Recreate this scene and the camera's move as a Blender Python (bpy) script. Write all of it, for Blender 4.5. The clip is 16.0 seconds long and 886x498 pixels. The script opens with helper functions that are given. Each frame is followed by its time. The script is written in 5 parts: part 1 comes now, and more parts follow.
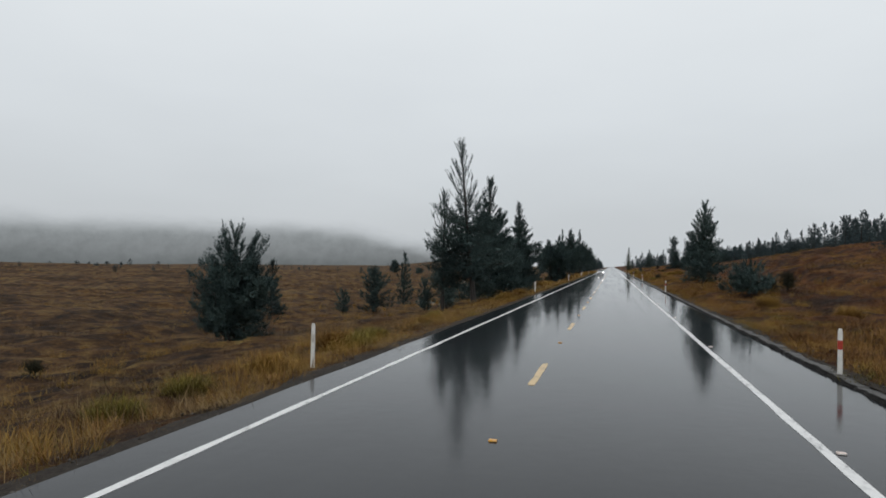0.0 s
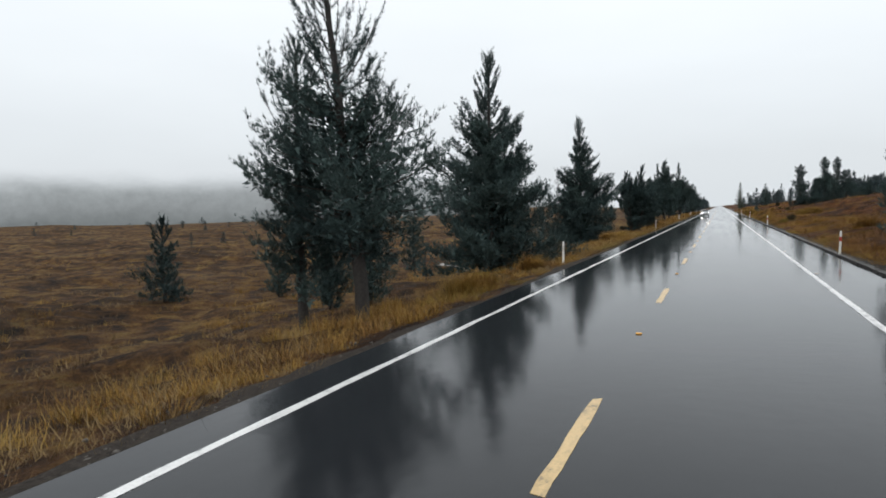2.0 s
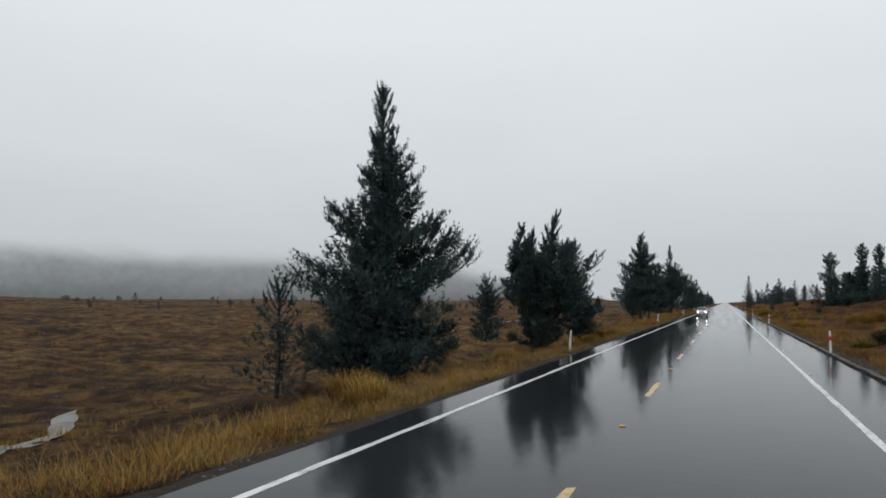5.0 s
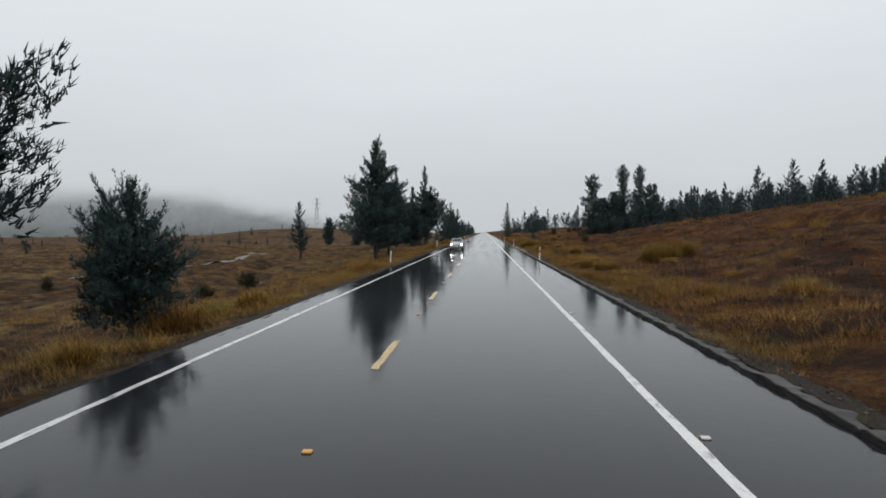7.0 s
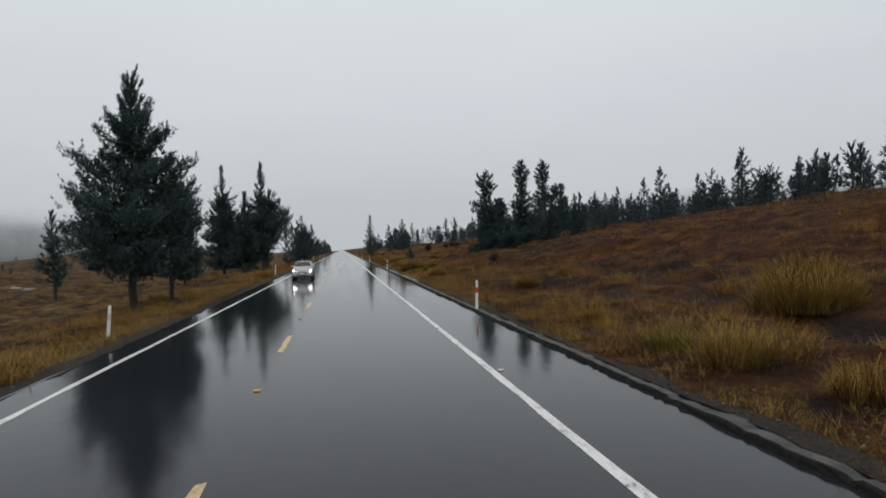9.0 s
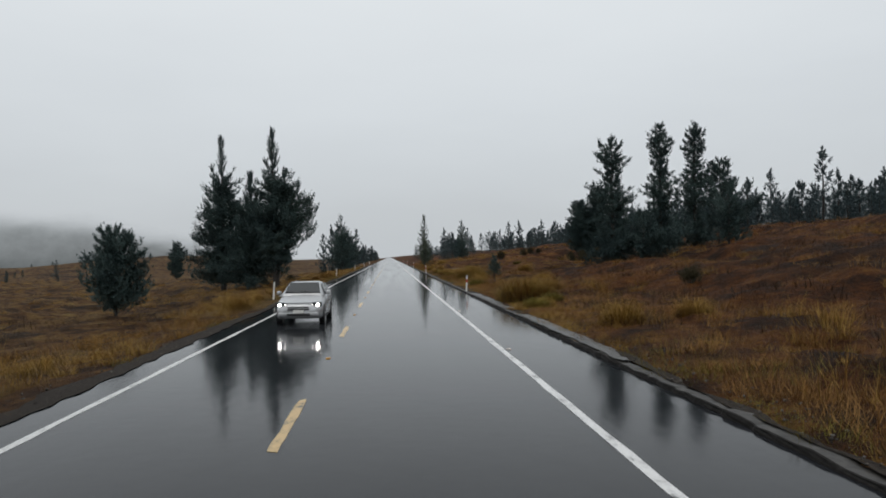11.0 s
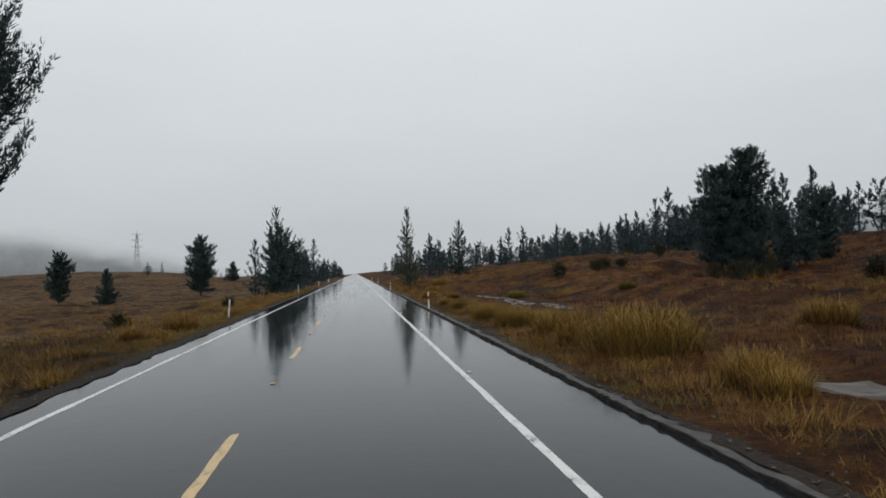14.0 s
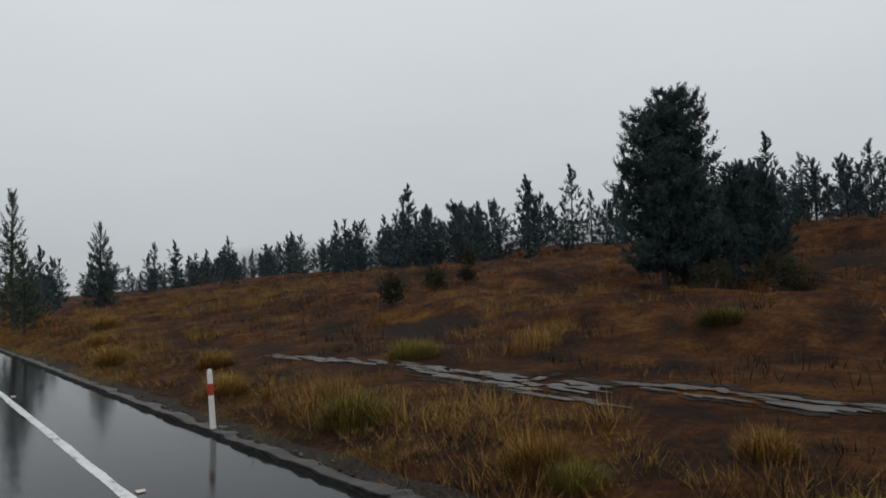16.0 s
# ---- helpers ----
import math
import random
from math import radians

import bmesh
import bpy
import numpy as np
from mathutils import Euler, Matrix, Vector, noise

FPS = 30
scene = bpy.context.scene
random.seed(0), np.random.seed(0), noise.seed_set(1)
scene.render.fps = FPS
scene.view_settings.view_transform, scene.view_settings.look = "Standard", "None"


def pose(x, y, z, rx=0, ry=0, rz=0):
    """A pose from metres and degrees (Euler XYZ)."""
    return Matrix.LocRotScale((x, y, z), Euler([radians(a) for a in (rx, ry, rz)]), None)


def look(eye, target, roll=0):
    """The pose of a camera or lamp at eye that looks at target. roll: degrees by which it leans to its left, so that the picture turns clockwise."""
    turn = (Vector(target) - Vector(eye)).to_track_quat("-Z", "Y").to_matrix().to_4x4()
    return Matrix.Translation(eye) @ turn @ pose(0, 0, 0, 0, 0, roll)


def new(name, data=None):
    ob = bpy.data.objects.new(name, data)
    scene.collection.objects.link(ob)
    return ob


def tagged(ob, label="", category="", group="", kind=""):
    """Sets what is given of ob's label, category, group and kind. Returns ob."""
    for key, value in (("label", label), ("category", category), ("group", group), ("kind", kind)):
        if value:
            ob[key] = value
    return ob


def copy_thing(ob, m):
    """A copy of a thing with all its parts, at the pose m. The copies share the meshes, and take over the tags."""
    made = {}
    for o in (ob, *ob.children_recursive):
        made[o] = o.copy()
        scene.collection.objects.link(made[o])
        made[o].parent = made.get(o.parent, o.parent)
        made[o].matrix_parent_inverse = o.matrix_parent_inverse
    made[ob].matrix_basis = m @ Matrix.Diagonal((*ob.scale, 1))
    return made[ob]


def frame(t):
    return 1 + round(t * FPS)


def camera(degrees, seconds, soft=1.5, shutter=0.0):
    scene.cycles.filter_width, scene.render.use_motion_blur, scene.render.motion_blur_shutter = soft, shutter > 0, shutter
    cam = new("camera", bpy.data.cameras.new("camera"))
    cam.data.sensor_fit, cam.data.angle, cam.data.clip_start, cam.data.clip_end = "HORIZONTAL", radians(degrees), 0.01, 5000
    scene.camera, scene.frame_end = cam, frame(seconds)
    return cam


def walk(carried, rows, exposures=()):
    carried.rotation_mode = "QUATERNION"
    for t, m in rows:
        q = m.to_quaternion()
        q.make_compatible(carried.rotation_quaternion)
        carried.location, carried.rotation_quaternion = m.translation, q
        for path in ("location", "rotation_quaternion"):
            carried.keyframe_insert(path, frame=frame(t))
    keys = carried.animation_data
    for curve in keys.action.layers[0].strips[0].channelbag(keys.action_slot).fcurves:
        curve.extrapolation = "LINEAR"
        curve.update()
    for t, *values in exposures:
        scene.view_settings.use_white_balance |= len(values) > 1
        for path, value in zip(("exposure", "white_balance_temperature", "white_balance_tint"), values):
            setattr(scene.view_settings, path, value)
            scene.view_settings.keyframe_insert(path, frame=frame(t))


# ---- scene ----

EYE = 2.36
# seconds, x, y, yaw, pitch, roll of the vehicle's camera along the straight road
PATH = [
    (0.0, -0.12, 0.03, 14.05, 1.19, 1.14),
    (0.5, -0.14, 8.26, 16.84, -1.17, 1.25),
    (1.0, -0.15, 15.86, 18.19, -2.77, 2.10),
    (1.5, -0.17, 24.15, 12.73, -3.47, 0.46),
    (2.0, -0.24, 32.06, 22.25, -3.21, -1.14),
    (2.5, -0.13, 39.81, 16.56, -0.47, -5.91),
    (3.0, -0.16, 47.75, 21.24, 0.32, -0.79),
    (5.3, 0.28, 84.47, 22.65, 4.14, 1.15),
    (5.5, 0.33, 87.59, 19.37, 2.09, -0.34),
    (6.0, 0.27, 95.29, 9.82, 0.57, -1.86),
    (6.5, 0.33, 102.44, 5.35, -4.06, -1.61),
    (7.0, 0.25, 109.94, 3.53, -1.47, 0.16),
    (7.5, 0.15, 117.93, 0.88, -0.76, 0.34),
    (8.0, 0.13, 126.24, -5.05, 0.06, 0.59),
    (8.5, -0.05, 134.29, -5.75, 0.33, 0.22),
    (9.0, -0.16, 141.22, -8.48, -0.12, -1.22),
    (11.3, -0.17, 178.01, -4.33, 0.73, -0.75),
    (11.5, -0.10, 181.36, -5.76, 0.70, -1.94),
    (12.0, 0.13, 189.78, -5.46, -2.49, -0.89),
    (12.5, 0.18, 197.72, -4.98, -0.11, -1.50),
    (13.0, 0.14, 206.03, -5.22, -0.53, -0.59),
    (13.5, 0.22, 214.02, -2.70, 3.21, -0.04),
    (14.0, 0.15, 222.00, -7.38, 1.95, -0.73),
    (14.5, 0.22, 229.90, -10.44, 4.91, 1.07),
    (15.0, 0.22, 237.53, -17.57, 4.20, -1.45),
    (15.5, 0.42, 245.05, -31.29, 4.33, -4.26),
    (16.0, 0.44, 252.74, -38.84, 3.29, -2.43),
]


def heading(x, y, yaw, pitch, roll):
    a, b = radians(yaw), radians(pitch)
    ahead = Vector((-math.sin(a) * math.cos(b), math.cos(a) * math.cos(b), math.sin(b)))
    eye = Vector((x, y, EYE))
    return look(eye, eye + ahead, roll)


cam = camera(66.35, 16.0, soft=1.75)
# the lens brightens and darkens a little on the way
LIGHT = [(0.0, -0.03), (0.5, -0.05), (1.0, 0.03), (1.5, 0.1), (2.0, 0.38), (2.5, 0.08), (3.0, 0.0), (5.3, -0.05), (6.0, -0.03), (6.5, 0.2), (7.0, 0.03), (7.5, -0.06), (8.0, -0.13), (8.5, -0.13), (9.0, -0.15),
         (11.5, -0.06), (12.0, 0.0), (12.5, 0.19), (13.0, -0.12), (13.5, -0.18), (14.0, -0.13), (14.5, -0.33), (15.0, -0.12), (15.5, -0.17), (16.0, -0.26)]
walk(cam, [(r[0], heading(*r[1:])) for r in PATH], LIGHT)

# ---- sky, sun ----
world = bpy.data.worlds.new("overcast")
scene.world = world
world.use_nodes = True
wn, wl = world.node_tree.nodes, world.node_tree.links
wn.clear()
w_out = wn.new("ShaderNodeOutputWorld")
w_bg = wn.new("ShaderNodeBackground")
w_sky = wn.new("ShaderNodeTexSky")
w_sky.sky_type = "NISHITA"
w_sky.sun_disc = False
w_sky.sun_elevation = radians(55)
w_sky.sun_rotation = radians(200)
w_sky.dust_density = 4.0
w_dim = wn.new("ShaderNodeMixRGB")
w_dim.blend_type = "MULTIPLY"
w_dim.inputs[0].default_value = 1.0
w_dim.inputs[2].default_value = (0.1, 0.1, 0.1, 1)
w_tc = wn.new("ShaderNodeTexCoord")
w_sep = wn.new("ShaderNodeSeparateXYZ")
w_noise = wn.new("ShaderNodeTexNoise")
w_noise.inputs["Scale"].default_value = 2.2
w_noise.inputs["Detail"].default_value = 4
w_map = wn.new("ShaderNodeMapping")
w_map.inputs["Scale"].default_value = (1, 1, 3.2)
w_add = wn.new("ShaderNodeMath")
w_add.operation = "MULTIPLY_ADD"
w_add.inputs[1].default_value = 0.16
w_ramp = wn.new("ShaderNodeValToRGB")
w_ramp.color_ramp.elements[0].position = 0.0
w_ramp.color_ramp.elements[0].color = (0.50, 0.535, 0.56, 1)
w_ramp.color_ramp.elements[1].position = 1.0
w_ramp.color_ramp.elements[1].color = (0.80, 0.83, 0.85, 1)
for pos, col in ((0.13, (0.53, 0.56, 0.585, 1)), (0.30, (0.645, 0.68, 0.705, 1)), (0.48, (0.745, 0.78, 0.80, 1))):
    el = w_ramp.color_ramp.elements.new(pos)
    el.color = col
w_mix = wn.new("ShaderNodeMixRGB")
w_mix.inputs[0].default_value = 0.93
wl.new(w_tc.outputs["Generated"], w_map.inputs["Vector"])
wl.new(w_map.outputs["Vector"], w_noise.inputs["Vector"])
wl.new(w_tc.outputs["Generated"], w_sep.inputs[0])
wl.new(w_noise.outputs["Fac"], w_add.inputs[0])
wl.new(w_sep.outputs["Z"], w_add.inputs[2])
wl.new(w_add.outputs[0], w_ramp.inputs[0])
wl.new(w_sky.outputs[0], w_dim.inputs[1])
wl.new(w_dim.outputs[0], w_mix.inputs[1])
wl.new(w_ramp.outputs[0], w_mix.inputs[2])
wl.new(w_mix.outputs[0], w_bg.inputs["Color"])
w_bg.inputs["Strength"].default_value = 1.13
wl.new(w_bg.outputs[0], w_out.inputs["Surface"])

sun = new("sun", bpy.data.lights.new("sun", "SUN"))
sun.data.energy = 0.5
sun.data.angle = radians(40)
sun.data.color = (1.0, 0.97, 0.93)
sun.matrix_world = look((-20, -40, 80), (0, 0, 0))


# ---- materials ----
def material(name):
    m = bpy.data.materials.new(name)
    m.use_nodes = True
    nt = m.node_tree
    return m, nt.nodes, nt.links, nt.nodes["Principled BSDF"]


def ramp_node(nodes, stops):
    r = nodes.new("ShaderNodeValToRGB")
    e = r.color_ramp.elements
    e[0].position, e[0].color = stops[0][0], (*stops[0][1], 1)
    e[1].position, e[1].color = stops[-1][0], (*stops[-1][1], 1)
    for p, c in stops[1:-1]:
        x = e.new(p)
        x.color = (*c, 1)
    return r


def noise_node(nodes, links, scale, detail=4, rough=0.6, coords=None, stretch=None):
    n = nodes.new("ShaderNodeTexNoise")
    n.inputs["Scale"].default_value = scale
    n.inputs["Detail"].default_value = detail
    n.inputs["Roughness"].default_value = rough
    if coords is not None:
        if stretch:
            mp = nodes.new("ShaderNodeMapping")
            mp.inputs["Scale"].default_value = stretch
            links.new(coords, mp.inputs["Vector"])
            coords = mp.outputs["Vector"]
        links.new(coords, n.inputs["Vector"])
    return n


def position(nodes):
    return nodes.new("ShaderNodeNewGeometry").outputs["Position"]


def bump_to(nodes, links, height, bsdf, strength, dist):
    b = nodes.new("ShaderNodeBump")
    b.inputs["Strength"].default_value = strength
    b.inputs["Distance"].default_value = dist
    links.new(height, b.inputs["Height"])
    links.new(b.outputs[0], bsdf.inputs["Normal"])
    return b


def mix_col(nodes, links, fac, a, b, mode="MIX"):
    m = nodes.new("ShaderNodeMixRGB")
    m.blend_type = mode
    for slot, v in ((0, fac), (1, a), (2, b)):
        if isinstance(v, (int, float)):
            m.inputs[slot].default_value = v
        elif isinstance(v, tuple):
            m.inputs[slot].default_value = (*v, 1)
        else:
            links.new(v, m.inputs[slot])
    return m.outputs[0]


def simple(name, col, rough=0.6, metal=0.0, vary=0.25, scale=6.0, bump=0.0, gloss=0.5):
    m, n, l, b = material(name)
    no = noise_node(n, l, scale, 5, 0.65, position(n))
    dark = tuple(c * (1 - vary) for c in col)
    light = tuple(min(1, c * (1 + vary)) for c in col)
    r = ramp_node(n, [(0.3, dark), (0.7, light)])
    l.new(no.outputs["Fac"], r.inputs[0])
    l.new(r.outputs[0], b.inputs["Base Color"])
    b.inputs["Roughness"].default_value = rough
    b.inputs["Metallic"].default_value = metal
    b.inputs["Specular IOR Level"].default_value = gloss
    if bump:
        bump_to(n, l, no.outputs["Fac"], b, bump, 0.02)
    return m


def wet_asphalt():
    m, n, l, b = material("wet_asphalt")
    pos = position(n)
    grain = noise_node(n, l, 90, 3, 0.7, pos)
    patch = noise_node(n, l, 0.35, 5, 0.6, pos, (1.0, 0.12, 1.0))
    tracks = noise_node(n, l, 1.6, 3, 0.5, pos, (1.0, 0.02, 1.0))
    c1 = ramp_node(n, [(0.3, (0.012, 0.0134, 0.0155)), (0.75, (0.028, 0.0310, 0.035))])
    l.new(grain.outputs["Fac"], c1.inputs[0])
    c2 = ramp_node(n, [(0.3, (0.75, 0.75, 0.76)), (0.7, (1.15, 1.14, 1.12))])
    l.new(patch.outputs["Fac"], c2.inputs[0])
    l.new(mix_col(n, l, 1.0, c1.outputs[0], c2.outputs[0], "MULTIPLY"), b.inputs["Base Color"])
    add = n.new("ShaderNodeMath")
    add.operation = "ADD"
    l.new(patch.outputs["Fac"], add.inputs[0])
    l.new(tracks.outputs["Fac"], add.inputs[1])
    rr = n.new("ShaderNodeMapRange")
    rr.inputs["From Min"].default_value, rr.inputs["From Max"].default_value = 0.65, 1.35
    rr.inputs["To Min"].default_value, rr.inputs["To Max"].default_value = 0.025, 0.115
    l.new(add.outputs[0], rr.inputs["Value"])
    l.new(rr.outputs[0], b.inputs["Roughness"])
    b.inputs["IOR"].default_value = 1.33
    b.inputs["Specular IOR Level"].default_value = 0.21
    ripple = noise_node(n, l, 3.0, 3, 0.6, pos)
    hb = n.new("ShaderNodeMath")
    hb.operation = "MULTIPLY_ADD"
    hb.inputs[1].default_value = 0.12
    l.new(grain.outputs["Fac"], hb.inputs[0])
    l.new(ripple.outputs["Fac"], hb.inputs[2])
    swell = noise_node(n, l, 1.1, 3, 0.55, pos, (1.0, 0.30, 1.0))
    film = n.new("ShaderNodeMath")
    film.operation = "MULTIPLY_ADD"
    film.inputs[1].default_value = 3.0
    l.new(swell.outputs["Fac"], film.inputs[0])
    l.new(hb.outputs[0], film.inputs[2])
    bump_to(n, l, film.outputs[0], b, 0.34, 0.006)
    return m


def road_paint(name, col, wear=0.42):
    m, n, l, b = material(name)
    pos = position(n)
    fine = noise_node(n, l, 30, 5, 0.7, pos)
    flake = noise_node(n, l, 4.5, 6, 0.75, pos, (1.0, 0.45, 1.0))
    worn = ramp_node(n, [(wear - 0.06, (0.045, 0.046, 0.048)), (wear, tuple(0.72 * c for c in col)), (wear + 0.10, col)])
    l.new(flake.outputs["Fac"], worn.inputs[0])
    grain = ramp_node(n, [(0.30, (0.80, 0.80, 0.80)), (0.70, (1.08, 1.08, 1.08))])
    l.new(fine.outputs["Fac"], grain.inputs[0])
    l.new(mix_col(n, l, 1.0, worn.outputs[0], grain.outputs[0], "MULTIPLY"), b.inputs["Base Color"])
    b.inputs["Roughness"].default_value = 0.35
    bump_to(n, l, flake.outputs["Fac"], b, 0.3, 0.003)
    return m


def moor_ground():
    m, n, l, b = material("moor_ground")
    pos = position(n)
    big = noise_node(n, l, 0.07, 5, 0.62, pos)
    mid = noise_node(n, l, 0.55, 7, 0.72, pos)
    fine = noise_node(n, l, 7.0, 7, 0.78, pos)
    c1 = ramp_node(n, [(0.32, (0.012, 0.008, 0.005)), (0.42, (0.038, 0.018, 0.008)), (0.50, (0.085, 0.036, 0.011)), (0.57, (0.130, 0.060, 0.016)), (0.66, (0.195, 0.108, 0.028)), (0.78, (0.115, 0.090, 0.026))])
    l.new(mid.outputs["Fac"], c1.inputs[0])
    c2 = ramp_node(n, [(0.36, (0.34, 0.30, 0.28)), (0.47, (0.92, 0.80, 0.66)), (0.56, (1.05, 0.95, 0.85)), (0.68, (1.45, 1.50, 1.30))])
    l.new(big.outputs["Fac"], c2.inputs[0])
    c3 = ramp_node(n, [(0.32, (0.22, 0.21, 0.20)), (0.52, (0.9, 0.88, 0.85)), (0.68, (1.5, 1.45, 1.35))])
    l.new(fine.outputs["Fac"], c3.inputs[0])
    c = mix_col(n, l, 1.0, c1.outputs[0], c2.outputs[0], "MULTIPLY")
    c = mix_col(n, l, 0.85, c, c3.outputs[0], "MULTIPLY")
    # downhill field: paler grass with fog painted into its tint; uphill ground darker
    sep = n.new("ShaderNodeSeparateXYZ")
    l.new(pos, sep.inputs[0])
    across = n.new("ShaderNodeMapRange")
    across.inputs["From Min"].default_value, across.inputs["From Max"].default_value = -16, 9
    l.new(sep.outputs["X"], across.inputs["Value"])
    tone = ramp_node(n, [(0.0, (0.96, 1.33, 2.05)), (1.0, (0.80, 0.74, 0.70))])
    l.new(across.outputs[0], tone.inputs[0])
    c = mix_col(n, l, 1.0, c, tone.outputs[0], "MULTIPLY")
    bare = n.new("ShaderNodeAttribute")
    bare.attribute_name = "bare_peat"
    soil = ramp_node(n, [(0.3, (0.010, 0.007, 0.006)), (0.55, (0.024, 0.016, 0.012)), (0.75, (0.045, 0.031, 0.022))])
    l.new(fine.outputs["Fac"], soil.inputs[0])
    c = mix_col(n, l, bare.outputs["Fac"], c, soil.outputs[0])
    l.new(c, b.inputs["Base Color"])
    b.inputs["Roughness"].default_value = 0.9
    b.inputs["Specular IOR Level"].default_value = 0.12
    add = n.new("ShaderNodeMath")
    add.operation = "ADD"
    l.new(mid.outputs["Fac"], add.inputs[0])
    l.new(fine.outputs["Fac"], add.inputs[1])
    bump_to(n, l, add.outputs[0], b, 0.9, 0.22)
    return m


def blades(name, cols, rough=0.7, island=0.5):
    """Leaves or grass blades: colour differs from piece to piece and from plant to plant."""
    m, n, l, b = material(name)
    geo = n.new("ShaderNodeNewGeometry")
    info = n.new("ShaderNodeObjectInfo")
    no = noise_node(n, l, 0.30, 5, 0.65, geo.outputs["Position"])
    wide = n.new("ShaderNodeMapRange")
    wide.inputs["From Min"].default_value, wide.inputs["From Max"].default_value = 0.30, 0.70
    l.new(no.outputs["Fac"], wide.inputs["Value"])
    s = n.new("ShaderNodeMath")
    s.operation = "MULTIPLY_ADD"
    s.inputs[1].default_value = island
    l.new(geo.outputs["Random Per Island"], s.inputs[0])
    l.new(wide.outputs[0], s.inputs[2])
    s2 = n.new("ShaderNodeMath")
    s2.operation = "MULTIPLY_ADD"
    s2.inputs[1].default_value = 0.25
    l.new(info.outputs["Random"], s2.inputs[0])
    l.new(s.outputs[0], s2.inputs[2])
    k = len(cols)
    r = ramp_node(n, [(0.35 + 0.8 * i / (k - 1), c) for i, c in enumerate(cols)])
    sc = n.new("ShaderNodeMath")
    sc.operation = "MULTIPLY"
    sc.inputs[1].default_value = 0.95
    l.new(s2.outputs[0], sc.inputs[0])
    l.new(sc.outputs[0], r.inputs[0])
    l.new(r.outputs[0], b.inputs["Base Color"])
    b.inputs["Roughness"].default_value = rough
    b.inputs["Specular IOR Level"].default_value = 0.14
    return m


def distance_haze():
    """Fog-bound hills far off: they glow faintly and dissolve into cloud towards their tops."""
    m, n, l, b = material("fogbound_hills")
    n.remove(b)
    out = n["Material Output"]
    geo = n.new("ShaderNodeNewGeometry")
    sep = n.new("ShaderNodeSeparateXYZ")
    l.new(geo.outputs["Position"], sep.inputs[0])
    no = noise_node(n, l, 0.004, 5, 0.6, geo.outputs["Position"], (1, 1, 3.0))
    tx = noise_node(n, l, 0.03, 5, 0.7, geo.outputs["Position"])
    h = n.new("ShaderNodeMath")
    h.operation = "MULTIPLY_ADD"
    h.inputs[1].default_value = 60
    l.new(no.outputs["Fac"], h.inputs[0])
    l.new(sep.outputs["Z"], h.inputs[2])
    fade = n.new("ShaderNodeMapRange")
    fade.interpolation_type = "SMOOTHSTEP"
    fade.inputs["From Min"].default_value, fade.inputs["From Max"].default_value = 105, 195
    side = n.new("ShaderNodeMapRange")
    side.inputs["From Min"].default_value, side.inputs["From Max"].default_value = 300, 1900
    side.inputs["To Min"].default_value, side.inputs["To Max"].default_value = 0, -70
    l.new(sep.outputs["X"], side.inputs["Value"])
    ax = n.new("ShaderNodeMath")
    ax.operation = "ABSOLUTE"
    l.new(sep.outputs["X"], ax.inputs[0])
    mid = n.new("ShaderNodeMapRange")
    mid.inputs["From Min"].default_value, mid.inputs["From Max"].default_value = 150, 950
    mid.inputs["To Min"].default_value, mid.inputs["To Max"].default_value = 190, 0
    l.new(ax.outputs[0], mid.inputs["Value"])
    h0 = n.new("ShaderNodeMath")
    h0.operation = "ADD"
    l.new(h.outputs[0], h0.inputs[0])
    l.new(mid.outputs[0], h0.inputs[1])
    hs = n.new("ShaderNodeMath")
    hs.operation = "ADD"
    l.new(h0.outputs[0], hs.inputs[0])
    l.new(side.outputs[0], hs.inputs[1])
    l.new(hs.outputs[0], fade.inputs["Value"])
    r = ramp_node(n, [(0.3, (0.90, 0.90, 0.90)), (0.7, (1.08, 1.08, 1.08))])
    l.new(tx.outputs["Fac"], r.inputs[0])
    # fog painted into the glow: dark at the foot, paler grey higher up
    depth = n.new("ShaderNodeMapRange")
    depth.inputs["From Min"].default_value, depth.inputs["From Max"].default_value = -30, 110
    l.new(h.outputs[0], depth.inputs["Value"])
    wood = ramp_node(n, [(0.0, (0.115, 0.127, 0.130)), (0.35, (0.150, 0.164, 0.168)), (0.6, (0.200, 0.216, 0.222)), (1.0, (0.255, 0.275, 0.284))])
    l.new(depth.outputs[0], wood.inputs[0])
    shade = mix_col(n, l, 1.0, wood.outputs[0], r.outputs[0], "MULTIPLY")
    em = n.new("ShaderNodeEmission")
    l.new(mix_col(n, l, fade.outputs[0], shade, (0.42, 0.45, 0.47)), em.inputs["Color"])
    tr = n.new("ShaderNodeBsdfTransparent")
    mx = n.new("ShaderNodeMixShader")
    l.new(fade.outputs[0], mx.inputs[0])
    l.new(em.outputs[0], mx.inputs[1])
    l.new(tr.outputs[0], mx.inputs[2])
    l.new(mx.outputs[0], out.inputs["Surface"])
    return m


def glowing(name, col, strength):
    m, n, l, b = material(name)
    b.inputs["Emission Color"].default_value = (*col, 1)
    b.inputs["Emission Strength"].default_value = strength
    b.inputs["Base Color"].default_value = (0.8, 0.8, 0.8, 1)
    return m


